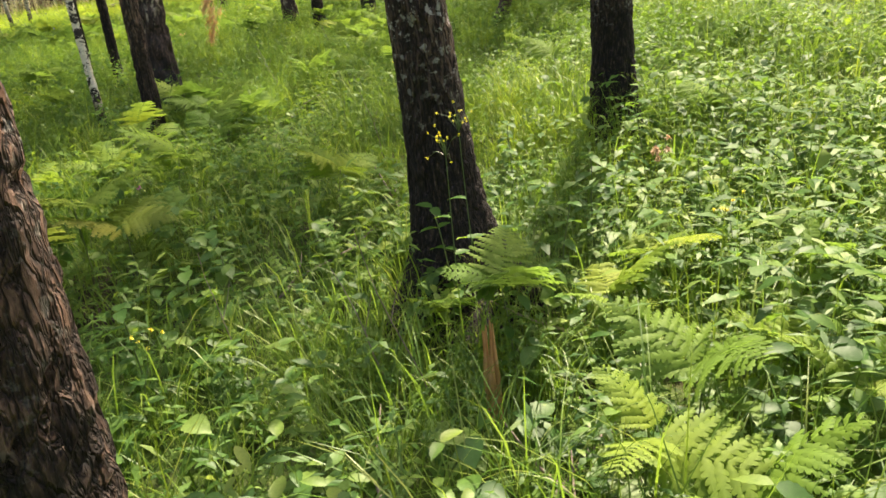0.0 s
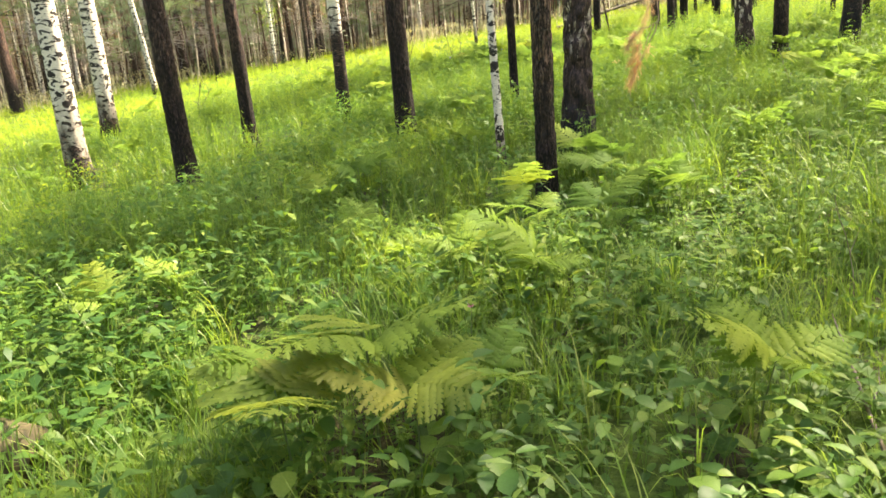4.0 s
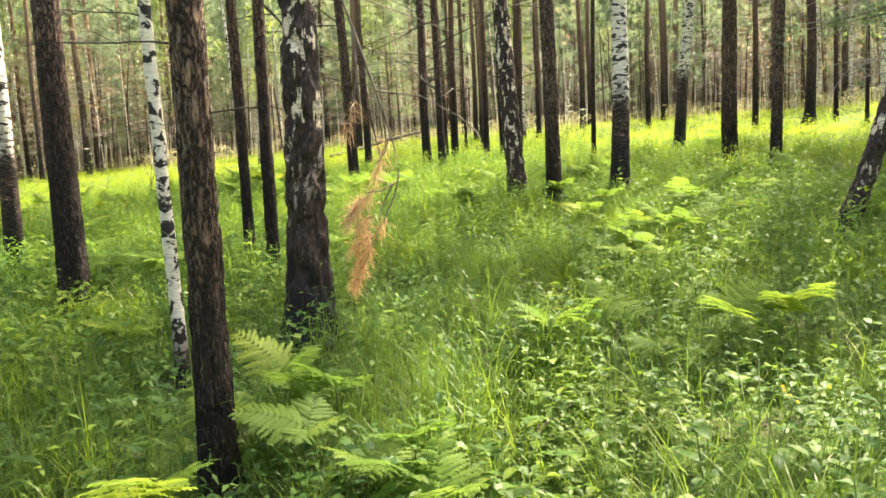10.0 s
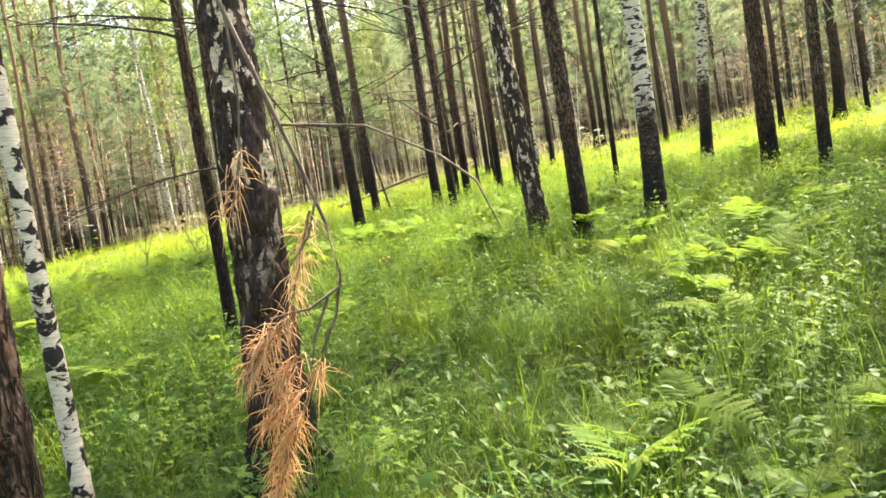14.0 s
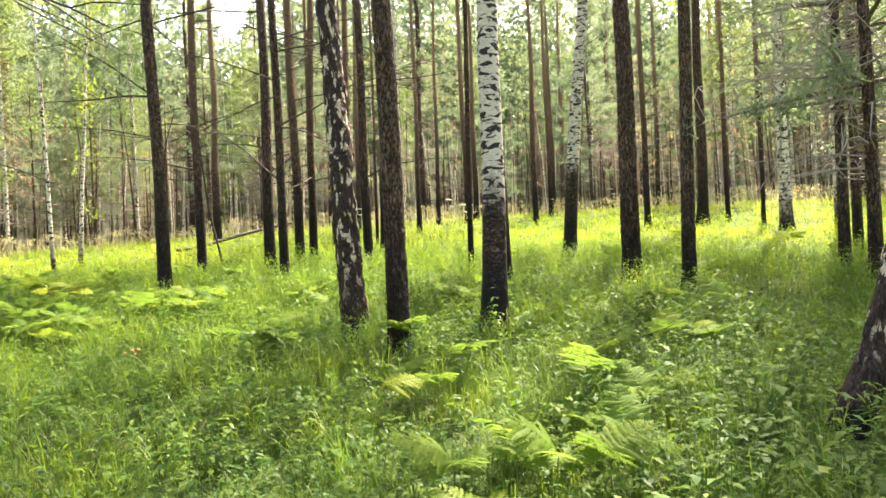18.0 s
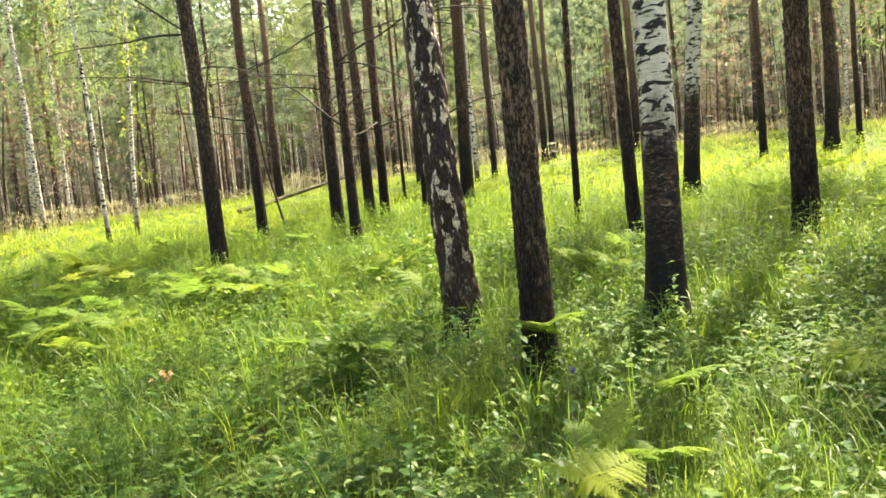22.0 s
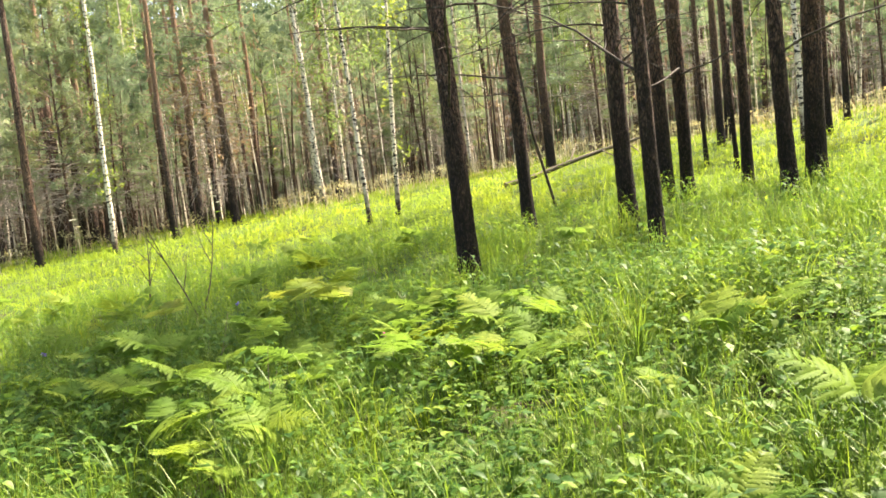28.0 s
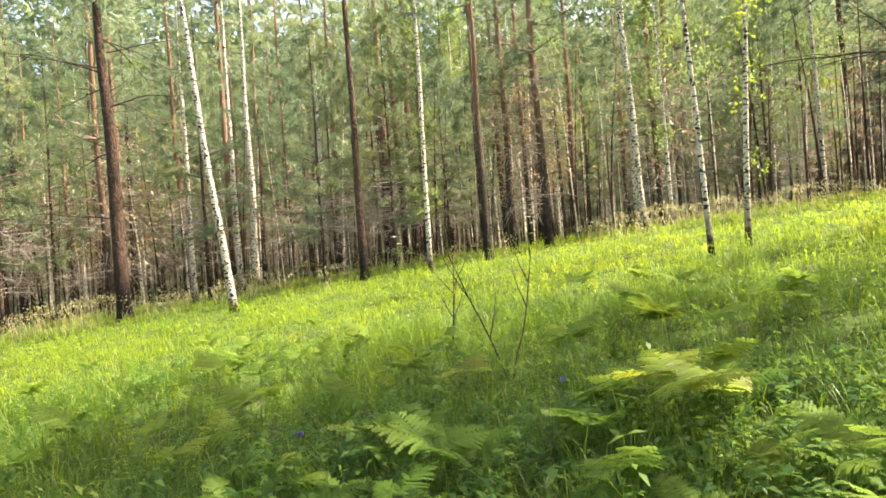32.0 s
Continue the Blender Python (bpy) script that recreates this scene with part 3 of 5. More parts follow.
def tree(species, x, y, diameter, bark, lean=(0.0, 0.0), detail=1, branches=(), label="", flare=0.35, relief=0.012, kind="pine", crown=True, height=16.5, group="", bow=0.0, thick=0.0):
    """One standing tree. branches: (height, azimuth in degrees, length, variant, pitch in degrees). thick: number of
    extra crown copies.
    """
    TREE_SEED[0] += 1
    seed = TREE_SEED[0]
    z = gz(x, y)
    t = thing(species, x, y, z, label, "tree", group)
    r = diameter / 2 * (0.9 if detail == 2 else 0.83)
    part_of("trunk", trunk_mesh("trunk", r, height, lean, seed * 1.37, bark, detail, flare, relief, kind, bow, (x, y)), t)
    for h, az, ln, variant, pitch in branches:
        a = radians(az)
        rr = r * (1 - 0.78 * h / height) * 0.9
        m = pose(lean[0] * h + rr * math.cos(a), lean[1] * h + rr * math.sin(a), h, 0, -pitch, az) @ Matrix.Diagonal((ln, ln, ln, 1))
        part_of("branch", BRANCHES[variant], t, m, "bare dead branch")
    if crown:
        wood, leaf = (NEAR_BIRCH_CROWNS if species == "birch_tree" else NEAR_CROWNS)[seed % (2 if species == "birch_tree" else 3)]
        run = bow if bow else 9.0
        m = pose(lean[0] * run, lean[1] * run, 0, 0, 0, seed * 77)
        c = part_of("crown", leaf, t, m)
        # Extra crown copies, added where the foliage or its shade should be denser.
        for k in range(int(thick)):
            part_of("crown", leaf, t, m @ pose(0.4 * (k % 2), 0.3, -0.6 + 0.9 * k, 0, 0, 50 + 70 * k) @ Matrix.Diagonal((1.3, 1.3, 0.96, 1)))
        tagged(part_of("bough", wood, c), kind="stuff")
    return t


def scatter_branches(seed, low, high, n, long=0.8):
    rng = np.random.RandomState(seed)
    return [(rng.uniform(low, high), rng.uniform(0, 360), rng.uniform(0.25, 1.0) * long, rng.randint(0, 5), rng.uniform(-15, 20)) for _ in range(n)]


CHARRED = "burnt pine with a charred black lower trunk"
SOOTY = "pine with brown scaly bark and a sooty foot"
# beside the start
tree("pine_tree", -0.33, 0.92, 0.27, PINE_FLAKED, (0.01, 0.0), 2, (), "thick pine with a charred trunk and rough flaking brown bark", 0.5, 0.03)
tree("pine_tree", 1.23, 2.00, 0.245, PINE_GREY, (-0.03, 0.02), 2, (), "pine with grey lichened bark and a flared black foot", 1.9, 0.016)
tree("pine_tree", 3.40, 3.25, 0.29, PINE_GREY, (0.0, -0.01), 2, (), "pine with grey-brown bark among leafy herbs", 0.6, 0.016)
# round the first thicket
tree("pine_tree", -2.52, 8.32, 0.22, PINE_BLACK, (-0.03, -0.02), 2, scatter_branches(3, 1.6, 4, 2, 0.5), CHARRED)
tree("pine_tree", -2.49, 10.55, 0.205, PINE_BLACK, (-0.01, -0.02), 1, scatter_branches(4, 1.5, 5, 3, 0.6), CHARRED)
tree("birch_tree", -1.53, 12.52, 0.25, BIRCH_BLACK, (0.01, 0.0), 1, (), "white birch with a scorched black foot", 0.3, 0.008, "birch")
tree("pine_tree", -0.35, 9.89, 0.255, PINE_BLACK, (0.0, 0.02), 2, (), CHARRED, 0.3)
tree("birch_tree", 0.69, 7.61, 0.09, BIRCH_THIN, (-0.02, -0.01), 2, ((2.1, 200, 0.5, 1, 5),), "slender white birch with black patches", 0.25, 0.010, "birch", height=9.0, crown=False)
tree("pine_tree", 0.935, 6.18, 0.15, PINE_SOOTY, (0.0, -0.01), 2, ((1.78, 10, 0.10, 0, 10), (1.42, 0, 0.13, 0, 8), (1.12, -20, 0.09, 0, 0), (1.75, 185, 0.5, 1, 5), (1.3, 200, 0.07, 0, 0), (2.1, 60, 0.6, 2, 20), (2.5, 150, 0.8, 3, 10), (2.2, 240, 0.7, 4, 5), (1.95, 300, 0.35, 1, 10), (2.4, 100, 1.0, 4, 5), (2.8, 30, 1.1, 3, 0)), SOOTY, 0.3, 0.014)
tree("birch_tree", 1.46, 8.10, 0.27, BIRCH_ROUGH, (0.03, 0.07), 2, ((2.6, 190, 1.2, 3, 20), (2.9, 20, 1.3, 4, 15), (2.3, 205, 0.6, 2, 0), (2.75, 240, 1.4, 4, 10), (3.1, 170, 1.5, 3, 0)), "old birch with black cracked bark and white patches", 1.0, 0.028, "old")
tree("pine_tree", 1.11, 11.40, 0.135, PINE_RED, (0.0, -0.01), 1, scatter_branches(8, 1.7, 4.5, 13, 1.9), CHARRED)
tree("pine_tree", 1.32, 10.25, 0.14, PINE_RED, (0.01, 0.0), 1, scatter_branches(9, 1.6, 4.5, 13, 1.9), CHARRED)
# middle group
tree("birch_tree", 5.13, 13.44, 0.30, BIRCH_OLD, (-0.03, 0.10), 2, (), "leaning old birch with black bark and white flakes", 0.3, 0.022, "old")
tree("pine_tree", 5.19, 12.26, 0.225, PINE_SOOTY, (-0.02, 0.0), 2, ((1.35, 200, 0.08, 0, 0),), CHARRED, 0.3, 0.016)
tree("birch_tree", 6.31, 12.49, 0.285, BIRCH_BLACK, (0.05, 0.03), 2, (), "white birch with a scorched black foot", 0.35, 0.012, "birch")
tree("birch_tree", 11.29, 18.41, 0.33, BIRCH_SOOTY, (0.06, -0.06), 1, ((4.3, 0, 1.0, 1, 40),), "leaning birch with a scorched black foot", 0.3, 0.010, "birch")
# Its doubled crown is above the view, added to shade the slope below.
tree("pine_tree", 9.68, 14.44, 0.29, PINE_SOOTY, (-0.01, -0.01), 2, (), CHARRED, 0.3, 0.02, thick=1)
tree("pine_tree", 9.80, 13.41, 0.215, PINE_SOOTY, (0.01, -0.02), 1, (), CHARRED)
tree("pine_tree", 18.24, 21.75, 0.36, PINE_CHARRED, (0.01, -0.01), 1, (), CHARRED, 0.6)
# Two more crowns, out of view overhead, added to shade the start.
tree("birch_tree", 6.67, 8.87, 0.2, BIRCH_OLD, (0.42, -0.16), 2, (), "old birch leaning far over, black at its foot", 0.4, 0.018, "old", height=15.0, bow=2.6, thick=2)
tree("pine_tree", 8.66, 17.73, 0.12, PINE_CHARRED, (0.01, -0.01), 1, scatter_branches(14, 2, 6, 4, 0.6), CHARRED)
tree("pine_tree", 8.23, 15.62, 0.195, PINE_CHARRED, (-0.02, 0.01), 1, scatter_branches(15, 2.5, 6, 4, 0.6), CHARRED)
# last group
tree("pine_tree", 3.46, 19.05, 0.27, PINE_BLACK, (-0.025, 0.03), 1, scatter_branches(16, 1.9, 6.0, 22, 2.3), CHARRED)
tree("pine_tree", 4.37, 22.38, 0.24, PINE_RED, (-0.01, 0.01), 1, scatter_branches(17, 1.9, 6.0, 16, 2.3), CHARRED)
tree("pine_tree", 6.10, 34.72, 0.36, PINE_RED, (0.0, 0.0), 1, scatter_branches(18, 3, 8, 5, 1.0), CHARRED)
tree("pine_tree", 5.51, 20.46, 0.265, PINE_BLACK, (0.0, 0.02), 1, scatter_branches(19, 1.9, 6.0, 14, 2.3), CHARRED)
tree("pine_tree", 5.51, 19.06, 0.20, PINE_BLACK, (-0.01, 0.01), 1, scatter_branches(20, 1.9, 6.0, 14, 2.3), CHARRED)
tree("pine_tree", 6.62, 22.74, 0.26, PINE_RED, (-0.01, 0.02), 1, scatter_branches(21, 1.9, 6.0, 12, 2.3), CHARRED)
tree("pine_tree", 7.00, 23.0, 0.24, PINE_RED, (0.02, 0.0), 1, scatter_branches(22, 1.9, 6.0, 12, 2.3), CHARRED)
tree("pine_tree", 7.74, 20.94, 0.24, PINE_BLACK, (-0.01, 0.01), 1, scatter_branches(23, 1.9, 6.0, 11, 2.3), CHARRED)
tree("pine_tree", 8.34, 21.47, 0.32, PINE_RED, (0.02, -0.01), 1, scatter_branches(24, 1.9, 6.0, 11, 2.3), CHARRED)
# along the crest
tree("birch_tree", -4.42, 9.70, 0.33, BIRCH_FAR, (-0.02, -0.01), 1, (), "pale birch with a brownish trunk", 0.3, 0.01, "birch")
tree("birch_tree", -6.30, 14.40, 0.37, BIRCH_FAR, (0.01, 0.0), 1, (), "white birch at the edge of the clearing", 0.3, 0.01, "birch")
tree("pine_tree", -10.17, 32.61, 0.31, PINE_SOOTY, (0.0, 0.0), 1, scatter_branches(31, 3, 9, 6, 1.0), SOOTY)
tree("birch_tree", -2.32, 38.34, 0.30, BIRCH_FAR, (-0.04, -0.01), 1, (), "white birch at the edge of the clearing", 0.3, 0.006, "birch")
tree("birch_tree", 1.03, 27.92, 0.14, BIRCH_FAR, (-0.04, -0.01), 1, (), "thin white birch with dark marks", 0.3, 0.006, "birch", height=11, crown=False)
tree("birch_tree", -10.85, 27.41, 0.25, BIRCH_THIN, (-0.07, -0.07), 1, (), "bare white birch leaning over", 0.3, 0.006, "birch", crown=False)
tree("pine_tree", -17.15, 28.98, 0.55, PINE_CHARRED, (-0.01, -0.01), 1, scatter_branches(36, 3.0, 10, 22, 3.2), "large pine with spreading dry lower boughs", thick=2)
tree("pine_tree", -15.6, 43.1, 0.6, PINE_BLACK, (0.0, 0.0), 1, scatter_branches(51, 3, 9, 10, 2.5), CHARRED)
tree("pine_tree", -15.0, 44.6, 0.55, PINE_BLACK, (0.01, 0.0), 1, scatter_branches(52, 3, 9, 10, 2.5), CHARRED)
tree("pine_tree", -2.64, 47.1, 0.62, PINE_BLACK, (0.0, 0.0), 1, scatter_branches(53, 2.5, 10, 34, 3.4), "dark pine with dead branches all round its trunk")
tree("pine_tree", -6.57, 34.45, 0.25, PINE_TALL, (0.0, 0.0), 1, scatter_branches(37, 3, 9, 6, 1.0), "tall pine with orange upper bark")


SHOOTS = [mesh_of("leaf_shoot", *tri_cloud(np.random.RandomState(k).normal(0, 1, (60, 3)) * (0.16, 0.16, 0.24), 0.07, np.random.RandomState(k + 9), 1.5), leaf_material("fresh_birch_leaves" if k == 61 else "fresh_birch_leaves_pale", [(0.12, 0.19, 0.03), (0.17, 0.24, 0.04), (0.22, 0.28, 0.05)], (0.42, 0.55, 0.07), 0.5, 0.02)) for k in (61, 62)]


def leafy_birch(x, y, diameter, lean, height, label, seed, crown=False):
    """A thin birch with tufts of fresh leaves up its trunk."""
    rng = np.random.RandomState(seed)
    t = tree("birch_tree", x, y, diameter, BIRCH_FAR, lean, 1, (), label, 0.3, 0.006, "birch", height=height, crown=crown)
    for h in np.sort(rng.uniform(1.6, height * 0.75, 17)):
        a, f = rng.uniform(0, 6.283), rng.uniform(0.7, 1.5)
        part_of("leaf_shoot", SHOOTS[rng.randint(0, 2)], t, pose(lean[0] * h + 0.2 * math.cos(a), lean[1] * h + 0.2 * math.sin(a), h, 0, 0, rng.uniform(0, 360)) @ Matrix.Diagonal((f, f, f, 1)), "tuft of fresh yellow-green leaves")["kind"] = "stuff"


def crest_tree(x, y, diameter, birch=False):
    if birch:
        tree("birch_tree", x, y, diameter, BIRCH_FAR, (0.012 * math.sin(x * 7), 0.01), 1, (), "thin white birch at the edge of the clearing", 0.3, 0.006, "birch", height=13, crown=False)
    else:
        tree("pine_tree", x, y, diameter, PINE_RED, (0.012 * math.sin(x * 5), 0.01 * math.cos(y)), 1, scatter_branches(int(abs(x * 31 + y * 7)), 2.5, 7, 6, 0.9), CHARRED)


leafy_birch(-7.55, 32.29, 0.19, (0.01, 0.01), 16.5, "thin white birch with fresh leaves up its trunk", 7, True)
leafy_birch(1.63, 28.64, 0.145, (0.05, 0.01), 11.0, "thin white birch with dark marks and fresh leaves", 8)
crest_tree(-15.0, 37.0, 0.27, True)
crest_tree(-10.9, 38.3, 0.36)
crest_tree(-9.6, 41.0, 0.25, True)
crest_tree(-18.3, 35.5, 0.34, True)
crest_tree(15.25, 34.1, 0.22)
crest_tree(21.07, 33.9, 0.28)
crest_tree(7.82, 22.6, 0.2)
crest_tree(11.7, 29.2, 0.18, True)
crest_tree(12.63, 29.9, 0.22)
crest_tree(20.0, 32.5, 0.24)
crest_tree(17.1, 22.8, 0.22)
crest_tree(17.9, 19.3, 0.13)
crest_tree(19.7, 22.2, 0.17)
crest_tree(20.6, 20.8, 0.17)
crest_tree(17.46, 18.24, 0.36, True)
crest_tree(18.6, 17.7, 0.24, True)
crest_tree(7.43, 24.6, 0.14)
crest_tree(8.71, 27.3, 0.11)
crest_tree(8.57, 25.1, 0.1)
crest_tree(11.6, 34.0, 0.27)
crest_tree(17.6, 35.1, 0.3)
crest_tree(16.3, 27.8, 0.23)
crest_tree(9.3, 24.9, 0.1)
crest_tree(10.6, 31.8, 0.25)
crest_tree(15.9, 32.5, 0.3)
crest_tree(-18.4, 33.1, 0.26, True)
crest_tree(-20.5, 37.5, 0.44)
crest_tree(-18.8, 37.0, 0.42, True)
crest_tree(-8.9, 39.5, 0.24)
crest_tree(-9.0, 42.0, 0.28)
crest_tree(-6.0, 42.5, 0.3)
crest_tree(-3.1, 41.0, 0.26, True)


# the wood behind the crest: seven kinds of tree, each built once and copied
def wood_pine(seed, height, diameter, low, bark, label, withered=0.0):
    t = thing("pine_tree", 0, 0, 0, label, "tree", "trees of the wood behind the clearing")
    part_of("trunk", trunk_mesh("trunk", diameter / 2, height, (0.01 * math.sin(seed), 0.01), seed, bark, 0, 0.3), t)
    wood, leaf = pine_crown("crown", 100 + seed, low, height + 0.6, 2.7, 13, 11, 0.2, 13, 7.0)
    tagged(part_of("bough", wood, part_of("crown", leaf, t)), kind="stuff")
    rng = np.random.RandomState(seed)
    sticks = []
    for _ in range(38):
        a, z = rng.uniform(0, 6.283), rng.uniform(1.4, low + 1.5)
        pts = stick_points(rng, (0, 0, z), (math.cos(a), math.sin(a), 0.1), rng.uniform(0.6, 2.0), 0.3, 3, 0.15)
        sticks.append(tube(pts, np.linspace(0.018, 0.006, len(pts)), 3))
        for _ in range(4):
            tw = stick_points(rng, pts[rng.randint(1, 4)], rng.normal(0, 1, 3), rng.uniform(0.3, 0.9), 0.2, 2, 0.2)
            sticks.append(tube(tw, np.linspace(0.009, 0.005, len(tw)), 3))
    tagged(part_of("brushwood", mesh_of("brushwood", *join(sticks), DRY_TWIGS), t, None, "dry grey lower branches"), kind="stuff")
    if withered:
        cen = np.concatenate([rng.normal(0, 0.5, (6, 3)) + (rng.uniform(-1.4, 1.4), rng.uniform(-1.4, 1.4), rng.uniform(2.5, low + 2)) for _ in range(int(80 * withered))])
        part_of("withered_needles", mesh_of("withered_needles", *tri_cloud(cen, 0.28, rng, 4.0), BROWN_NEEDLES), t, None, "brown withered needles")
    return t


def wood_birch(seed, height, diameter, low, label):
    t = thing("birch_tree", 0, 0, 0, label, "tree", "trees of the wood behind the clearing")
    part_of("trunk", trunk_mesh("trunk", diameter / 2, height, (0.02 * math.sin(seed), 0.015 * math.cos(seed)), seed, BIRCH_FAR, 0, 0.3), t)
    wood, leaf = birch_crown("crown", 120 + seed, low, height + 0.5, 2.2, 44, 110, 0.11)
    tagged(part_of("bough", wood, part_of("crown", leaf, t)), kind="stuff")
    return t


KINDS = [
    wood_pine(1, 17.0, 0.30, 6.0, PINE_TALL, "tall pine with an orange trunk and dry lower branches", 0.8),
    wood_pine(2, 15.0, 0.24, 4.5, PINE_TALL, "slim pine with an orange-brown trunk", 1.0),
    wood_pine(3, 18.0, 0.36, 7.0, PINE_CHARRED, "dark pine with a blackened trunk", 0.6),
    wood_pine(4, 11.0, 0.17, 2.6, PINE_SOOTY, "young pine with green boughs"),
    wood_pine(5, 9.0, 0.14, 2.0, PINE_SOOTY, "young pine with low green boughs"),
    wood_birch(6, 15.0, 0.20, 4.5, "slender white birch with light green leaves"),
    wood_birch(7, 12.0, 0.14, 3.0, "thin young birch with light green leaves"),
    wood_birch(8, 17.0, 0.26, 6.0, "tall white birch of the wood"),
]
SHARE = np.array([0.18, 0.19, 0.08, 0.2, 0.15, 0.08, 0.08, 0.04])


def plant_wood():
    rng = np.random.RandomState(11)
    done, used = [], [False] * len(KINDS)
    tries = 0
    while len(done) < 300 and tries < 20000:
        tries += 1
        r = math.sqrt(rng.uniform(29.0 ** 2, 66.0 ** 2))
        a = radians(rng.uniform(-75, 80) if rng.uniform(0, 1) < 0.7 else rng.uniform(-60, -5))
        x, y = CENTRE[0] + r * math.sin(a), CENTRE[1] - 3 + r * math.cos(a)
        if any((x - p) ** 2 + (y - q) ** 2 < 1.5 ** 2 for p, q in done):
            continue
        done.append((x, y))
        k = int(rng.choice(len(KINDS), p=SHARE))
        m = pose(x, y, gz(x, y) - 0.05, 0, 0, rng.uniform(0, 360)) @ Matrix.Diagonal((1, 1, 1, 1))
        if used[k]:
            copy_thing(KINDS[k], m)
        else:
            KINDS[k].matrix_basis = m
            used[k] = True


plant_wood()


def added_side_wood():
    """Unseen trees added behind the walk, to close the place and shade the light."""
    rng = np.random.RandomState(23)
    done = []
    while len(done) < 46:
        r, a = rng.uniform(13, 42), radians(rng.uniform(82, 283))
        x, y = 1.0 + r * math.sin(a), 3.0 + r * math.cos(a)
        if any((x - p) ** 2 + (y - q) ** 2 < 3.0 ** 2 for p, q in done):
            continue
        done.append((x, y))
        copy_thing(KINDS[int(rng.choice(len(KINDS), p=SHARE))], pose(x, y, gz(x, y) - 0.05, 0, 0, rng.uniform(0, 360)))


added_side_wood()
# Added young pines, never in view, that only shade the undergrowth on the right.
for wx, wy, kind in ((12.6, 13.2, 3), (11.4, 11.9, 3), (14.6, 14.4, 3)):
    copy_thing(KINDS[kind], pose(wx, wy, gz(wx, wy) - 0.05, 0, 0, wx * 40))


def far_wood():
    """One belt of far trees, too many and too far to count."""
    rng = np.random.RandomState(31)
    n = 260000
    a = rng.uniform(-math.pi, math.pi, n)
    a = np.where(rng.uniform(0, 1, n) < 0.75, rng.uniform(-1.4, 1.45, n), a)
    r = rng.uniform(68, 86, n)
    clump = plan_noise(a * 14, r / 9, 1.0, 2.0)
    z = rng.uniform(0, 1, n) ** 0.85 * (22 + 16 * clump)
    keep = rng.uniform(0, 1, n) < 0.35 + 0.9 * clump
    x, y = CENTRE[0] + r * np.sin(a), CENTRE[1] + r * np.cos(a)
    c = np.stack([x, y, z + ground_z(x, y)], 1)[keep]
    tagged(new("far_wood", mesh_of("far_wood", *tri_cloud(c, 0.75, rng, 1.8), NEEDLES)), "dense green foliage of the far wood", "forest", kind="stuff")
    trunks = []
    for _ in range(620):
        a, r = rng.uniform(-1.35, 1.4), rng.uniform(64, 84)
        x, y = CENTRE[0] + r * math.sin(a), CENTRE[1] + r * math.cos(a)
        z = gz(x, y)
        trunks.append(tube([(x, y, z - 0.3), (x, y, z + 8), (x, y, z + 15)], [0.14, 0.1, 0.03], 5))
    tagged(new("far_trunks", mesh_of("far_trunks", *join(trunks), PINE_TALL)), "far pine trunks among foliage", "forest", kind="stuff")


far_wood()


def pole_wood():
    """The thicket of thin bare stems under the tall trees, too many to count."""
    rng = np.random.RandomState(37)
    for name, n, mat, label in (("dark_stems", 1050, PINE_CHARRED, "thicket of thin dark stems in the wood"), ("pale_stems", 520, BIRCH_FAR, "thin pale birch stems in the wood")):
        stems = []
        for _ in range(n):
            a, r = rng.uniform(-1.3, 1.35), math.sqrt(rng.uniform(32.5 ** 2, 66 ** 2))
            x, y = CENTRE[0] + r * math.sin(a), CENTRE[1] - 3 + r * math.cos(a)
            z, h = gz(x, y), rng.uniform(3.5, 9.0)
            k, q = rng.normal(0, 0.05, 2) * h
            w = rng.uniform(0.025, 0.065)
            stems.append(tube([(x, y, z - 0.2), (x + 0.4 * k, y + 0.4 * q, z + 0.5 * h), (x + k, y + q, z + h)], [w, 0.7 * w, 0.2 * w], 4))
        tagged(new(name, mesh_of(name, *join(stems), mat, True)), label, "forest", kind="stuff")


pole_wood()


def backdrop():
    """The edge of the deep wood all round, with a ragged top of treetops."""
    n = 1400
    a = np.arange(n) * 2 * math.pi / n
    rng = np.random.RandomState(8)
    top = 24 + 7 * plan_noise(np.cos(a) * 40, np.sin(a) * 40, 3.0, 1.0) + 5 * plan_noise(np.cos(a) * 40, np.sin(a) * 40, 0.6, 5.0) + rng.uniform(-1.2, 1.2, n)
    rad = 90 + 2.5 * plan_noise(np.cos(a) * 40, np.sin(a) * 40, 1.0, 3.0)
    x, y = CENTRE[0] + rad * np.sin(a), CENTRE[1] + rad * np.cos(a)
    z = ground_z(x, y)
    v = np.concatenate([np.stack([x, y, z - 1], 1), np.stack([x, y, z + 9], 1), np.stack([x, y, z + top], 1)])
    j = np.arange(n)
    k = (j + 1) % n
    f = np.concatenate([np.stack([j, k, k + n, j + n], 1), np.stack([j + n, k + n, k + 2 * n, j + 2 * n], 1)])
    tagged(new("backdrop", mesh_of("backdrop", v, f, BACKDROP)), "dark edge of the deep wood", "forest", kind="structure")


backdrop()

# ---------------------------------------------------------------- undergrowth
TRUNKS = np.array([(-0.33, 0.92), (1.23, 2.0), (3.4, 3.25), (0.94, 6.18), (0.67, 7.61), (1.46, 8.1), (5.13, 13.44), (5.19, 12.26), (6.31, 12.49), (6.67, 8.87)])


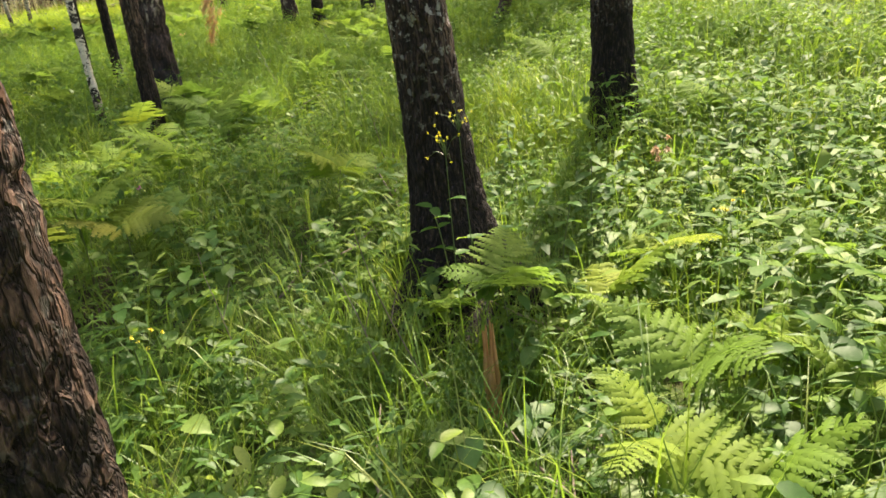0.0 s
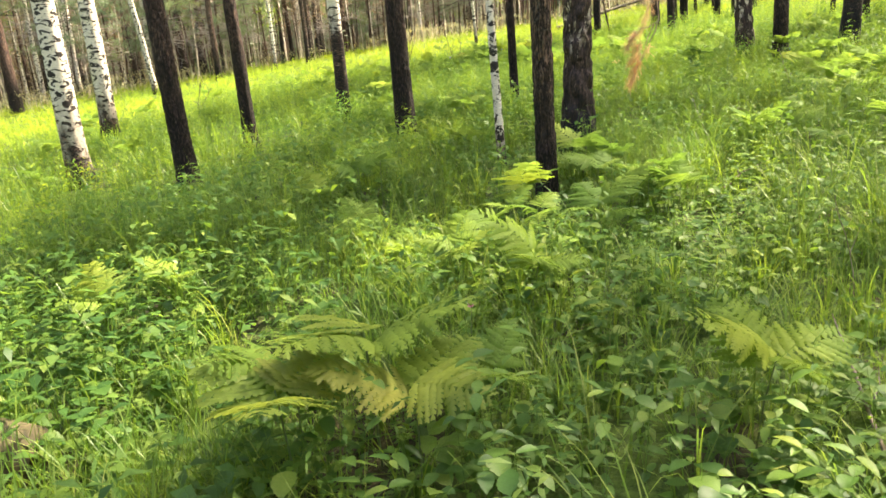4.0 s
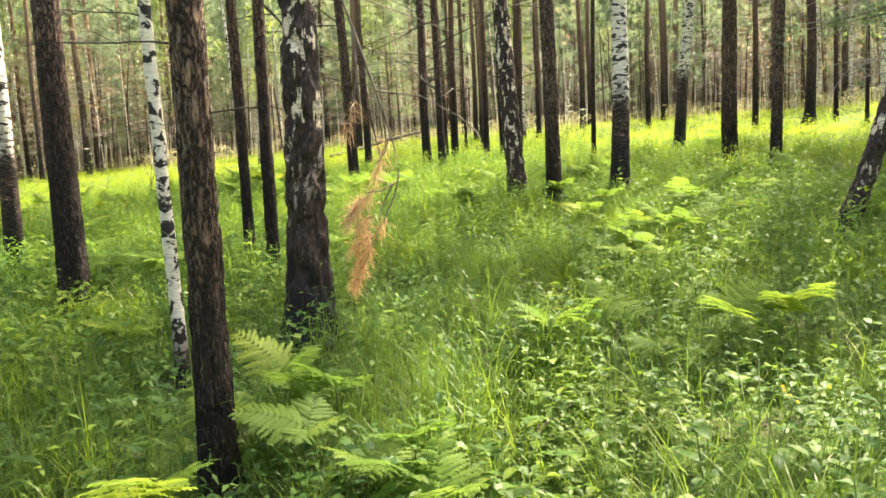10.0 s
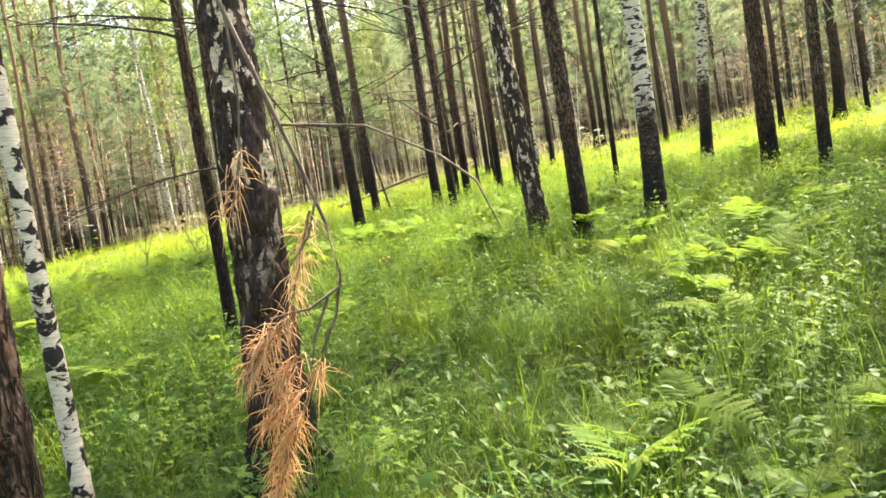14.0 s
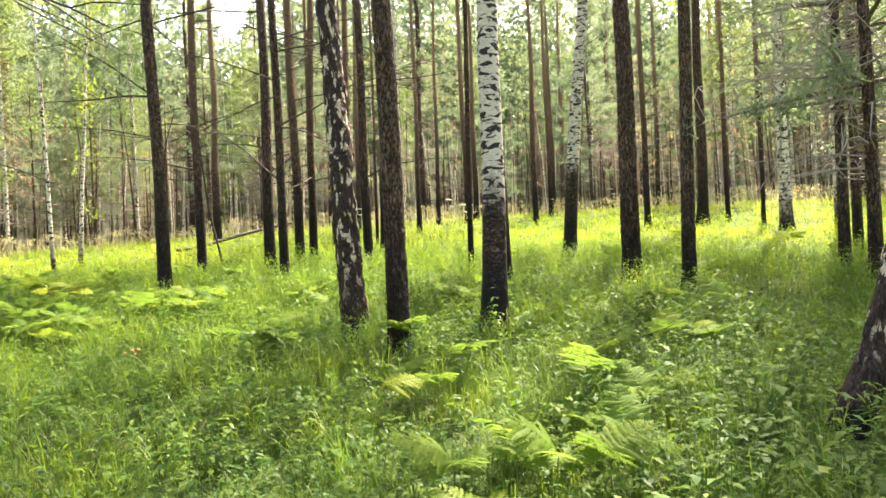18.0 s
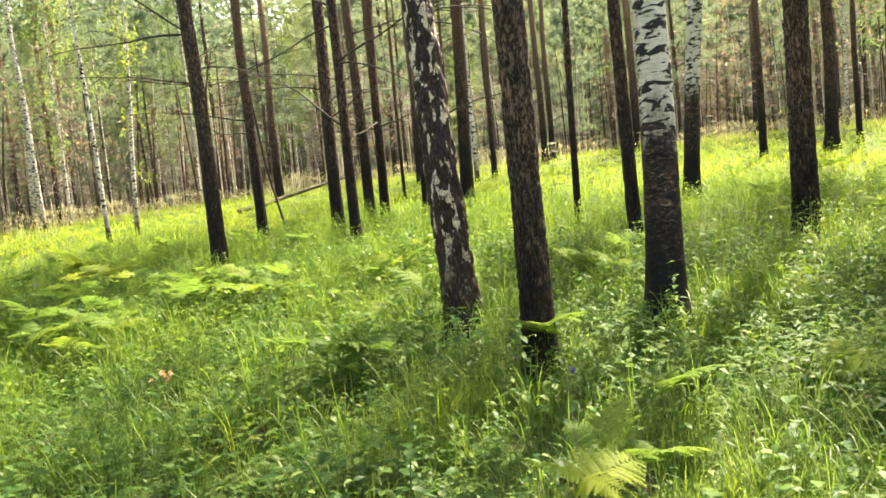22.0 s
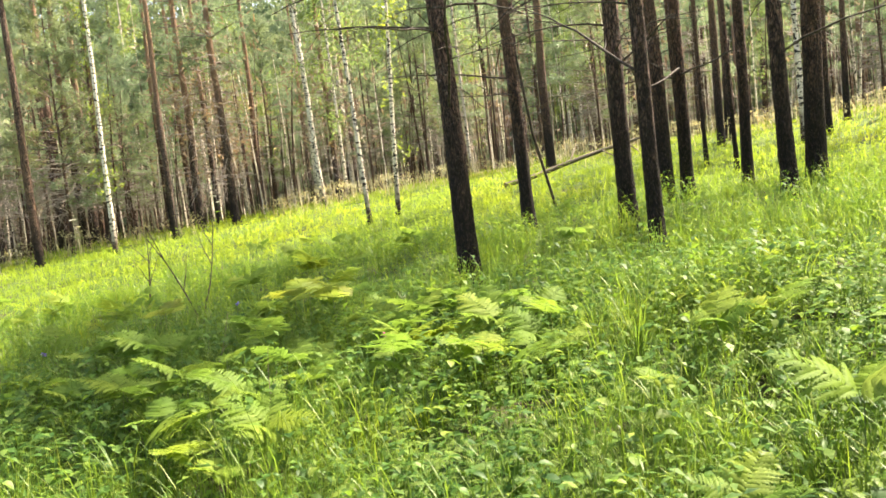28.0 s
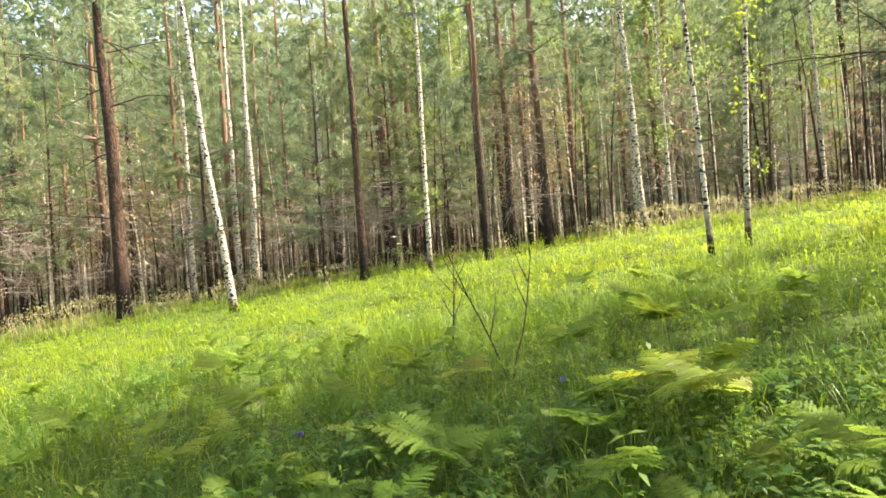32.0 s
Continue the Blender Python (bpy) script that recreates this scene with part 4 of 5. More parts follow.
def spread_points(rng, density, inner, outer, ahead=True):
    """Random points of the plan between two distances from the walk, in view, clear of the trunks."""
    lo, hi = WALKED.min(0) - outer, WALKED.max(0) + outer
    n = int(density * (hi[0] - lo[0]) * (hi[1] - lo[1]))
    x, y = rng.uniform(lo[0], hi[0], n), rng.uniform(lo[1], hi[1], n)
    d = off_walk(x, y)
    keep = (d >= inner) & (d < outer) & (in_view(x, y) == ahead)
    x, y = x[keep], y[keep]
    for tx, ty in TRUNKS:
        k = np.hypot(x - tx, y - ty) > 0.13
        x, y = x[k], y[k]
    return x, y


def blades(rng, x, y, length, width, spread=1.0, stiff=0.0):
    """Bent grass blades: verts and triangles. Blades grow in small tufts."""
    n = len(x)
    a = rng.uniform(0, 6.283, n)
    ln = length * rng.uniform(0.5, 1.35, n)
    bend = np.clip(rng.normal(0.55, 0.3, n), 0.02, 1.2) * spread * (1 - stiff)
    w = width * rng.uniform(0.6, 1.3, n)
    dx, dy = np.cos(a), np.sin(a)
    z0 = ground_z(x, y) - 0.01
    out = []
    for s, ws in ((0.0, 0.7), (0.38, 1.0), (0.72, 0.75)):
        px = x + dx * bend * ln * s ** 1.8
        py = y + dy * bend * ln * s ** 1.8
        pz = z0 + ln * (s - 0.42 * bend * s * s)
        out += [np.stack([px - dy * w * ws / 2, py + dx * w * ws / 2, pz], 1), np.stack([px + dy * w * ws / 2, py - dx * w * ws / 2, pz], 1)]
    px, py = x + dx * bend * ln, y + dy * bend * ln
    out.append(np.stack([px, py, z0 + ln * (1 - 0.55 * bend)], 1))
    v = np.stack(out, 1).reshape(-1, 3)
    k = np.arange(n)[:, None] * 7
    f = np.concatenate([k + (0, 1, 3), k + (0, 3, 2), k + (2, 3, 5), k + (2, 5, 4), k + (4, 5, 6)])
    return v, f


def tufted(rng, x, y, per, radius):
    """Each point becomes a tuft of several blades."""
    n = len(x) * per
    return np.repeat(x, per) + rng.normal(0, radius, n), np.repeat(y, per) + rng.normal(0, radius, n)


def grass_share(x, y):
    """How grassy the plan is at a point: less where broad-leaved herbs rule."""
    m = plan_noise(x, y, 0.9, 4.0) * 0.6 + plan_noise(x, y, 2.7, 9.0) * 0.4
    m = m - 0.05 * np.clip((5.0 - y) / 5.0, 0, 1)
    m = m - 0.13 * np.clip((x - 2.4) / 1.2, 0, 1) * np.clip((y - 4.5) / 2, 0, 1) * np.clip((13.0 - y) / 1.5, 0, 1)
    m = m - 0.2 * np.exp(-((x - 2.9) / 2.3) ** 2 - ((y - 9.3) / 3.0) ** 2)
    return np.clip((m - 0.41 + 0.05 * np.clip((y - 11.0) / 2, 0, 1)) * 3.0, 0.08, 1)


def hummock(x, y):
    """How tall the growth stands at a point of the plan: it comes in clumps with hollows between."""
    m = 0.62 * plan_noise(x, y, 0.5, 21.0) + 0.38 * plan_noise(x, y, 1.5, 33.0)
    return np.clip(0.3 + 1.4 * m, 0.5, 1.45)


def arching_blades(rng, x, y, per, radius, length, width):
    """Clumps of long blades that rise from the clump's foot and bow over outwards: verts and triangles."""
    n = len(x) * per
    lift = np.repeat(hummock(x, y), per)
    a = rng.uniform(0, 6.283, n)
    off = np.abs(rng.normal(0, radius, n))
    px, py = np.repeat(x, per) + np.cos(a) * off, np.repeat(y, per) + np.sin(a) * off
    pz = ground_z(px, py) - 0.01
    a = a + rng.normal(0, 0.5, n)
    dx, dy = np.cos(a), np.sin(a)
    ln = length * rng.uniform(0.55, 1.25, n) * lift
    w = width * rng.uniform(0.6, 1.25, n)
    start, turn = np.abs(rng.normal(0.14, 0.12, n)), np.clip(rng.normal(1.35, 0.5, n), 0.2, 2.6)
    out, steps = [], 4
    for k in range(steps):
        ws = (0.7, 1.0, 0.9, 0.6)[k] * w / 2
        out += [np.stack([px - dy * ws, py + dx * ws, pz], 1), np.stack([px + dy * ws, py - dx * ws, pz], 1)]
        tilt = start + turn * ((k + 0.6) / steps) ** 1.4
        px, py, pz = px + dx * np.sin(tilt) * ln / steps, py + dy * np.sin(tilt) * ln / steps, pz + np.cos(tilt) * ln / steps
    out.append(np.stack([px, py, pz], 1))
    v = np.stack(out, 1).reshape(-1, 3)
    k = np.arange(n)[:, None] * 9
    return v, np.concatenate([k + q for q in ((0, 1, 3), (0, 3, 2), (2, 3, 5), (2, 5, 4), (4, 5, 7), (4, 7, 6), (6, 7, 8))])


def sow_grass():
    rng = np.random.RandomState(3)
    near = []
    for density, inner, outer, per, ln, w in ((115, 0.0, 1.8, 9, 0.3, 0.0042), (80, 1.8, 4.0, 9, 0.31, 0.0055), (34, 4.0, 10.5, 9, 0.3, 0.007)):
        x, y = spread_points(rng, density, inner, outer)
        keep = rng.uniform(0, 1, len(x)) < grass_share(x, y)
        x, y = tufted(rng, x[keep], y[keep], per, 0.05 + 0.012 * inner)
        near.append(blades(rng, x, y, ln * hummock(x, y), w))
    tagged(new("grass", mesh_of("grass", *join(near), GRASS)), "tall green forest grass in loose tufts", "grass", kind="stuff")
    tall = []
    for density, inner, outer, per, ln, w in ((24, 0.0, 1.8, 13, 0.46, 0.005), (15, 1.8, 4.5, 13, 0.5, 0.006), (9, 4.5, 11.0, 12, 0.46, 0.008)):
        x, y = spread_points(rng, density, inner, outer)
        keep = rng.uniform(0, 1, len(x)) < 0.3 + grass_share(x, y)
        tall.append(arching_blades(rng, x[keep], y[keep], per, 0.04, ln, w))
    tagged(new("arching_grass", mesh_of("arching_grass", *join(tall), GRASS)), "long soft grass blades bowing over in clumps", "grass", kind="stuff")
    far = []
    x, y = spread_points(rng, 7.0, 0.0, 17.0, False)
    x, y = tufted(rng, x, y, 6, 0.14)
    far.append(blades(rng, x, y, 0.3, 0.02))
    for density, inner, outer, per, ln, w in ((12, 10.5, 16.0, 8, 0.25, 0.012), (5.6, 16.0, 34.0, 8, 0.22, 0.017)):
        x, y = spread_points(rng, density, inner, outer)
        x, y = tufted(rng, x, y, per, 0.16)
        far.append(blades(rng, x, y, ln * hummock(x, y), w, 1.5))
    tagged(new("meadow_grass", mesh_of("meadow_grass", *join(far), FAR_GRASS_LIT)), "yellow-green grass of the clearing, sunlight put into its colour", "grass", kind="stuff")
    n = 9000
    a = rng.uniform(-1.3, 1.3, n)
    r = rng.normal(30.2, 2.3, n)
    x, y = CENTRE[0] + r * np.sin(a), CENTRE[1] - 3 + r * np.cos(a)
    keep = plan_noise(x, y, 1.3, 41.0) * 0.65 + plan_noise(x, y, 4.5, 43.0) * 0.35 > 0.47
    x, y = x[keep] + rng.normal(0, 0.2, keep.sum()), y[keep] + rng.normal(0, 0.2, keep.sum())
    tall = 0.3 + 0.75 * plan_noise(x, y, 0.9, 45.0)
    straw = blades(rng, x, y, tall, 0.014, 1.0)
    tips = np.stack([x, y, ground_z(x, y) + tall * 0.85], 1)
    heads = np.repeat(tips, 3, 0) + rng.normal(0, 0.07, (3 * len(tips), 3))
    tagged(new("dry_grass", mesh_of("dry_grass", *join([straw, tri_cloud(heads, 0.075, rng, 1.8)]), DRY_GRASS)), "tall pale dry grass and seed heads along the crest", "grass", kind="stuff")


def leaves(base, out_dir, length, width, fold, rng, near):
    """Leaf blades: base points (n, 3), directions (n, 3). Near leaves have a rounded outline and a folded midrib."""
    n = len(base)
    up = np.array((0.0, 0.0, 1.0))
    side = np.cross(out_dir, up) + rng.normal(0, 0.12, (n, 3))
    side /= np.linalg.norm(side, axis=1)[:, None] + 1e-9
    nrm = np.cross(side, out_dir)
    ln, w, fo = length[:, None], width[:, None], fold[:, None]

    def at(s, t):
        return base + out_dir * ln * s + side * w * t + nrm * (abs(t) * w * fo - ln * 0.28 * s * s)

    if near:
        spots = ((0.12, 0.27), (0.2, 0.36), (0.26, 0.44), (0.36, 0.42), (0.42, 0.48), (0.53, 0.41), (0.58, 0.44), (0.7, 0.31), (0.75, 0.32), (0.88, 0.13))
        m = len(spots)
        v = np.stack([at(0, 0)] + [at(s, 0) for s in (0.26, 0.53, 0.75)] + [at(s, -w2) for s, w2 in spots] + [at(s, w2) for s, w2 in spots] + [at(1.0, 0)], 1).reshape(-1, 3)
        count = 4 + 2 * m + 1
        k = np.arange(n)[:, None] * count
        t = []
        for first, flip in ((4, 1), (4 + m, 0)):
            rib = [0, 0, 0, 1, 1, 1, 2, 2, 3, 3]
            for q in range(m - 1):
                a, e = first + q, first + q + 1
                t.append((rib[q + 1], a, e) if flip else (rib[q + 1], e, a))
                if rib[q + 1] != rib[q]:
                    t.append((rib[q], a, rib[q + 1]) if flip else (rib[q], rib[q + 1], a))
            last = first + m - 1
            t.append((3, last, count - 1) if flip else (3, count - 1, last))
    else:
        v = np.stack([at(0, 0), at(0.42, -0.48), at(0.42, 0.48), at(1.0, 0)], 1).reshape(-1, 3)
        k = np.arange(n)[:, None] * 4
        t = [(0, 2, 1), (1, 2, 3)]
    return v, np.concatenate([k + q for q in t])


def herb_bed(rng, x, y, height, leaf, nodes, pair, near, slim=0.55):
    """Upright herbs: a stem with whorls of leaves up its length."""
    n = len(x)
    h = height * rng.uniform(0.6, 1.25, n) * hummock(x, y)
    a0 = rng.uniform(0, 6.283, n)
    tx, ty = rng.normal(0, 0.16, n), rng.normal(0, 0.16, n)
    z0 = ground_z(x, y)
    lush = 0.66 + 0.26 * np.clip((5.5 - y) / 3.0, 0, 1) + 0.35 * np.clip(off_walk(x, y) / 9.0, 0, 1)
    pieces = []
    for k in range(nodes):
        s = (k + 1.0) / nodes
        for j in range(pair):
            a = a0 + k * 1.57 + j * 6.283 / pair + rng.normal(0, 0.25, n)
            base = np.stack([x + tx * h * s * s, y + ty * h * s * s, z0 + h * s], 1)
            rise = rng.normal(0.25 - 0.2 * s, 0.25, n)
            d = np.stack([np.cos(a), np.sin(a), rise], 1)
            d /= np.linalg.norm(d, axis=1)[:, None]
            size = leaf * rng.uniform(0.4, 1.3, n) * (1.15 - 0.45 * abs(s - 0.6)) * lush
            pieces.append(leaves(base, d, size, size * slim * rng.uniform(0.8, 1.2, n), rng.uniform(0.05, 0.45, n), rng, near))
    w = 0.0022 if near else 0.004
    ca, sa = np.cos(a0), np.sin(a0)
    top = np.stack([x + tx * h, y + ty * h, z0 + h], 1)
    foot = np.stack([x, y, z0 - 0.01], 1)
    side = np.stack([ca * w, sa * w, np.zeros(n)], 1)
    v = np.stack([foot - side, foot + side, top], 1).reshape(-1, 3)
    pieces.append((v, np.arange(3 * n).reshape(n, 3)))
    return join(pieces)


def sow_herbs():
    rng = np.random.RandomState(5)

    def plots(density, inner, outer, shares):
        x, y = spread_points(rng, density, inner, outer)
        k = rng.uniform(0, 1, len(x)) < 1.2 - grass_share(x, y)
        x, y = x[k], y[k]
        cuts = (np.cumsum((0,) + shares) * len(x)).astype(int)
        return [(x[i:j], y[i:j]) for i, j in zip(cuts[:-1], cuts[1:])]

    beds = []
    # height of the herb, leaf length, tiers, leaves a tier, finely cut outline, width of the leaf
    for (x, y), bed in zip(plots(150, 0.0, 1.0, (0.2, 0.24, 0.16, 0.2, 0.2)), ((0.34, 0.07, 5, 2, True, 0.52), (0.22, 0.082, 2, 3, True, 0.85), (0.3, 0.05, 6, 3, False, 0.42), (0.3, 0.08, 6, 2, False, 0.2), (0.13, 0.05, 3, 4, False, 0.75))):
        beds.append(herb_bed(rng, x, y, *bed))
    for (x, y), bed in zip(plots(115, 1.0, 2.2, (0.3, 0.28, 0.2, 0.22)), ((0.38, 0.08, 5, 2, False, 0.5), (0.25, 0.085, 2, 3, True, 0.8), (0.3, 0.05, 5, 3, False, 0.42), (0.36, 0.085, 7, 2, False, 0.2))):
        beds.append(herb_bed(rng, x, y, *bed))
    for (x, y), bed in zip(plots(112, 2.2, 5.0, (0.3, 0.3, 0.4)), ((0.4, 0.09, 6, 2, False, 0.5), (0.3, 0.095, 3, 3, False, 0.62), (0.34, 0.08, 8, 2, False, 0.24))):
        beds.append(herb_bed(rng, x, y, *bed))
    x, y = spread_points(rng, 40, 0.0, 6.0)
    beds.append(herb_bed(rng, x, y, 0.18, 0.045, 4, 3, False, 0.55))
    x, y = spread_points(rng, 24, 5.0, 10.0)
    beds.append(herb_bed(rng, x, y, 0.36, 0.075, 6, 2, False, 0.36))
    x, y = spread_points(rng, 4.0, 0.0, 15.0, False)
    beds.append(herb_bed(rng, x, y, 0.3, 0.12, 3, 3, False, 0.55))
    tagged(new("herbs", mesh_of("herbs", *join(beds), HERB)), "leafy green herbs and low shrubs", "undergrowth", kind="stuff")
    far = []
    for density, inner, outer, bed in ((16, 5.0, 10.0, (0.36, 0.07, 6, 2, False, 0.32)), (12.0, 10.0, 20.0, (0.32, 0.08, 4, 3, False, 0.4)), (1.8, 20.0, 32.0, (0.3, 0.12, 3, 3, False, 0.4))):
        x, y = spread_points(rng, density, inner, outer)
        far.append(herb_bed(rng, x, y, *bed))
    tagged(new("meadow_herbs", mesh_of("meadow_herbs", *join(far), MEADOW_HERB_LIT)), "fine-leaved light green herbs of the clearing, in a sunlit tint", "undergrowth", kind="stuff")


sow_grass()
sow_herbs()


# ---------------------------------------------------------------- ferns
def frond_mesh(name, length, pairs, fine, seed, mat):
    """A bracken frond along +x, arching down at its tip: a rib with pairs of toothed side leaves."""
    rng = np.random.RandomState(seed)
    v, f = [], []

    def tri(a, b, c):
        n = len(v)
        v.extend((a, b, c))
        f.append((n, n + 1, n + 2))

    def along(s):
        return np.array((length * s, 0.0, length * (0.2 * s - 0.3 * s * s)))

    for s in np.linspace(0, 0.92, 6):
        a, b = along(s), along(s + 0.16)
        w = np.array((0, 0.003 * (1.1 - s), 0))
        tri(a - w, a + w, b)
    for k in range(pairs):
        s = 0.05 + 0.93 * k / pairs
        reach = length * 0.56 * (1 - s) ** 0.75 * min(1.0, 0.72 + 2.4 * s) * rng.uniform(0.88, 1.1) + 0.01
        for side in (-1, 1):
            root = along(s)
            sweep = 0.34 + 0.3 * s + rng.normal(0, 0.06)
            d = np.array((math.sin(sweep), side * math.cos(sweep), rng.normal(0.02, 0.08)))
            d /= np.linalg.norm(d)
            across = np.cross((0, 0, 1), d)
            across = across + np.array((0, 0, rng.normal(0, 0.18)))
            steps = max(3, int(fine * reach / (length * 0.5)))
            drop = np.array((0, 0, rng.uniform(0.1, 0.3) * reach))
            wide = min(0.17 * reach + 0.003, 0.5 * length / pairs + 0.06 * reach)

            def rib(u):
                return root + d * reach * u - drop * u * u

            def half(u):
                return wide * min(1.0, 0.5 + 3 * u) * (1 - u) ** 0.6 + 0.0015

            for o in (-1, 1):
                for q in range(steps):
                    u, w = q / steps, (q + 1) / steps
                    sag = np.array((0, 0, -0.25 * half(u) * rng.uniform(0.2, 1.4)))
                    valley, nxt = rib(u) + across * o * half(u) * 0.3, rib(w) + across * o * half(w) * 0.3
                    tip1 = rib(u + 0.62 / steps) + across * o * half(u) * rng.uniform(0.85, 1.1) + sag
                    tip2 = rib(u + 1.15 / steps) + across * o * half(u) * rng.uniform(0.8, 1.0) + sag
                    n = len(v)
                    v.extend((rib(u), valley, tip1, tip2, nxt, rib(w)))
                    f.extend(((n, n + 1, n + 4), (n, n + 4, n + 5), (n + 1, n + 2, n + 4), (n + 2, n + 3, n + 4)))
    return mesh_of(name, np.array(v), np.array(f), mat)


FRONDS = [frond_mesh("frond", 0.38, 12, 10, 60 + k, FERN) for k in range(3)]
DRY_FRONDS = [frond_mesh("frond", 0.36, 12, 8, 70, DRY_FERN)]
STALK = mesh_of("stalk", *tube([(0, 0, -0.05), (0.012, 0, 0.2), (0.0, 0.012, 0.42)], [0.004, 0.0035, 0.003], 5), STEM_GREEN, True)


def fern(seed, dry=False):
    rng = np.random.RandomState(seed)
    t = thing("fern", 0, 0, 0, "yellowing bracken fern with drying fronds" if dry else "bright green bracken fern with spread fronds", "fern", "ferns of the clearing")
    part_of("stalk", STALK, t)
    n = 3 + seed % 2
    for k in range(n):
        az = 360 * k / n + rng.uniform(-25, 25)
        s = rng.uniform(0.6, 1.15)
        m = pose(0, 0, 0.42 - 0.022 * k, rng.uniform(-26, 26), -rng.uniform(2, 36), az) @ Matrix.Diagonal((s, s, s, 1))
        part_of("frond", (DRY_FRONDS if dry else FRONDS)[rng.randint(0, 1 if dry else 3)], t, m)
    return t


FERN_KINDS = [fern(3), fern(4), fern(5), fern(7), fern(10)]
DRY_KIND = fern(6, True)
PLACED = [0]


def put_fern(x, y, size, dry=False):
    rng = np.random.RandomState(PLACED[0] + 500)
    k = PLACED[0] % len(FERN_KINDS)
    m = pose(x, y, gz(x, y), rng.uniform(-7, 7), rng.uniform(-7, 7), rng.uniform(0, 360)) @ Matrix.Diagonal((size, size, size, 1))
    if dry:
        copy_thing(DRY_KIND, pose(x, y, gz(x, y), 0, 0, rng.uniform(0, 360))).scale = (size, size, size)
    elif PLACED[0] < len(FERN_KINDS):
        FERN_KINDS[k].matrix_basis = m
    else:
        q = copy_thing(FERN_KINDS[k], m)
        q.matrix_basis = m
    PLACED[0] += 1


FERNS_START = [(0.95, 1.6), (1.06, 1.43), (1.33, 1.23), (1.51, 0.76), (0.8, 0.63), (3.35, 2.49), (0.42, 3.39), (-0.29, 3.4), (-0.83, 2.56), (0.49, 4.73), (-0.02, 4.42), (2.54, 6.52), (-1.53, 4.52), (2.67, 6.96), (0.72, 4.98), (1.48, 5.5), (-0.03, 4.83), (0.61, 4.12), (1.2, 3.1), (3.71, 7.51), (1.35, 6.5), (-0.5, 6.68), (-0.73, 6.33), (-0.37, 5.67), (2.98, 6.9), (1.75, 1.4), (2.1, 1.0), (0.75, 5.6)]
FERNS_MIDDLE = [(4.03, 8.32), (6.69, 8.43), (3.0, 6.3), (3.52, 6.44), (4.59, 9.08), (5.11, 9.28), (6.19, 10.29), (7.17, 10.4), (4.73, 9.38), (5.41, 9.66), (4.2, 12.63), (6.1, 10.79), (4.45, 13.05), (7.09, 14.29), (6.64, 13.65), (4.35, 13.64), (6.37, 14.16), (5.87, 16.85), (-0.7, 12.6)]
FERNS_END = [(1.99, 16.43), (1.18, 15.77), (3.37, 17.11), (2.63, 15.51), (2.24, 15.87), (3.93, 15.82), (2.09, 14.76), (2.05, 15.06), (3.26, 16.21), (1.81, 15.26), (3.65, 16.02), (2.98, 16.42), (0.26, 16.49), (2.39, 16.21), (3.95, 16.17), (2.86, 17.08), (0.56, 16.39), (1.85, 15.88), (3.81, 16.67), (-0.57, 19.09), (2.08, 18.19), (-4.05, 20.61), (-2.35, 18.04), (-0.95, 18.47), (1.14, 16.78), (2.17, 17.88), (-2.09, 17.46), (2.81, 16.69), (-3.25, 17.67), (-0.43, 18.56), (0.32, 16.94), (1.65, 17.2), (-0.03, 19.06), (-3.57, 19.59)]
FERNS_SLOPE = [(2.46, 14.76), (2.26, 14.44), (2.21, 16.43), (2.98, 16.17), (3.67, 16.49), (6.66, 14.23), (1.81, 15.02), (3.73, 13.04), (2.48, 15.72), (3.03, 15.55), (3.58, 15.56), (3.95, 12.53), (4.76, 10.49), (6.98, 10.68), (5.19, 9.02), (4.7, 10.73), (1.2, 6.28), (1.26, 5.95), (1.63, 5.33), (1.05, 4.84), (0.26, 4.69), (5.09, 8.82), (1.51, 0.53), (1.1, 0.72), (0.88, 0.4)]
FERNS_LAST = [(-1.36, 19.12), (-0.51, 19.34), (0.98, 16.25), (0.55, 16.16), (1.74, 15.53), (2.12, 15.32), (1.89, 16.12), (2.47, 15.99), (3.05, 16.9), (3.41, 16.04), (4.04, 15.62), (3.79, 15.25), (1.45, 17.85)]
FERNS_EDGE = [(-2.64, 16.72), (-2.75, 17.17), (-5.57, 18.65), (-2.94, 17.73), (-4.25, 19.11), (-6.39, 19.9), (-2.95, 19.32), (-1.66, 18.41), (-1.02, 17.09), (-1.0, 16.68), (-2.48, 19.82), (-1.8, 20.2), (0.58, 17.17), (-0.08, 16.7), (0.03, 17.25), (2.31, 17.7), (2.5, 16.79), (-4.19, 22.34), (-0.47, 19.71)]
FERNS_RIGHT = [(3.79, 7.87), (4.06, 7.8), (4.54, 8.68), (3.79, 6.27), (0.94, 6.29)]
FERNS_RISE = [(4.26, 8.71), (4.78, 8.61), (5.62, 9.36), (6.03, 9.51), (4.38, 10.35), (1.46, 15.64), (-0.09, 16.26)]
FERNS_SMALL = [(1.2, 6.62), (1.43, 6.3), (1.63, 5.7), (0.63, 5.2), (5.19, 10.95), (3.95, 12.85), (4.22, 8.95)]
for number, (fx, fy) in enumerate(FERNS_START + FERNS_MIDDLE + FERNS_END + FERNS_SMALL + FERNS_SLOPE + FERNS_LAST + FERNS_EDGE + FERNS_RIGHT + FERNS_RISE):
    put_fern(fx, fy, 0.56 + 0.36 * ((number * 37) % 10) / 10)
for fx, fy, fs in ((-0.0, 3.3, 1.2), (0.15, 3.1, 1.0), (-0.25, 3.05, 1.1), (2.1, 17.3, 1.2), (1.9, 17.6, 1.1), (0.4, 18.2, 1.0), (-0.9, 12.9, 1.1)):
    put_fern(fx, fy, fs, True)
DRY_KIND.matrix_basis = pose(2.25, 17.55, gz(2.25, 17.55), 0, 0, 40)


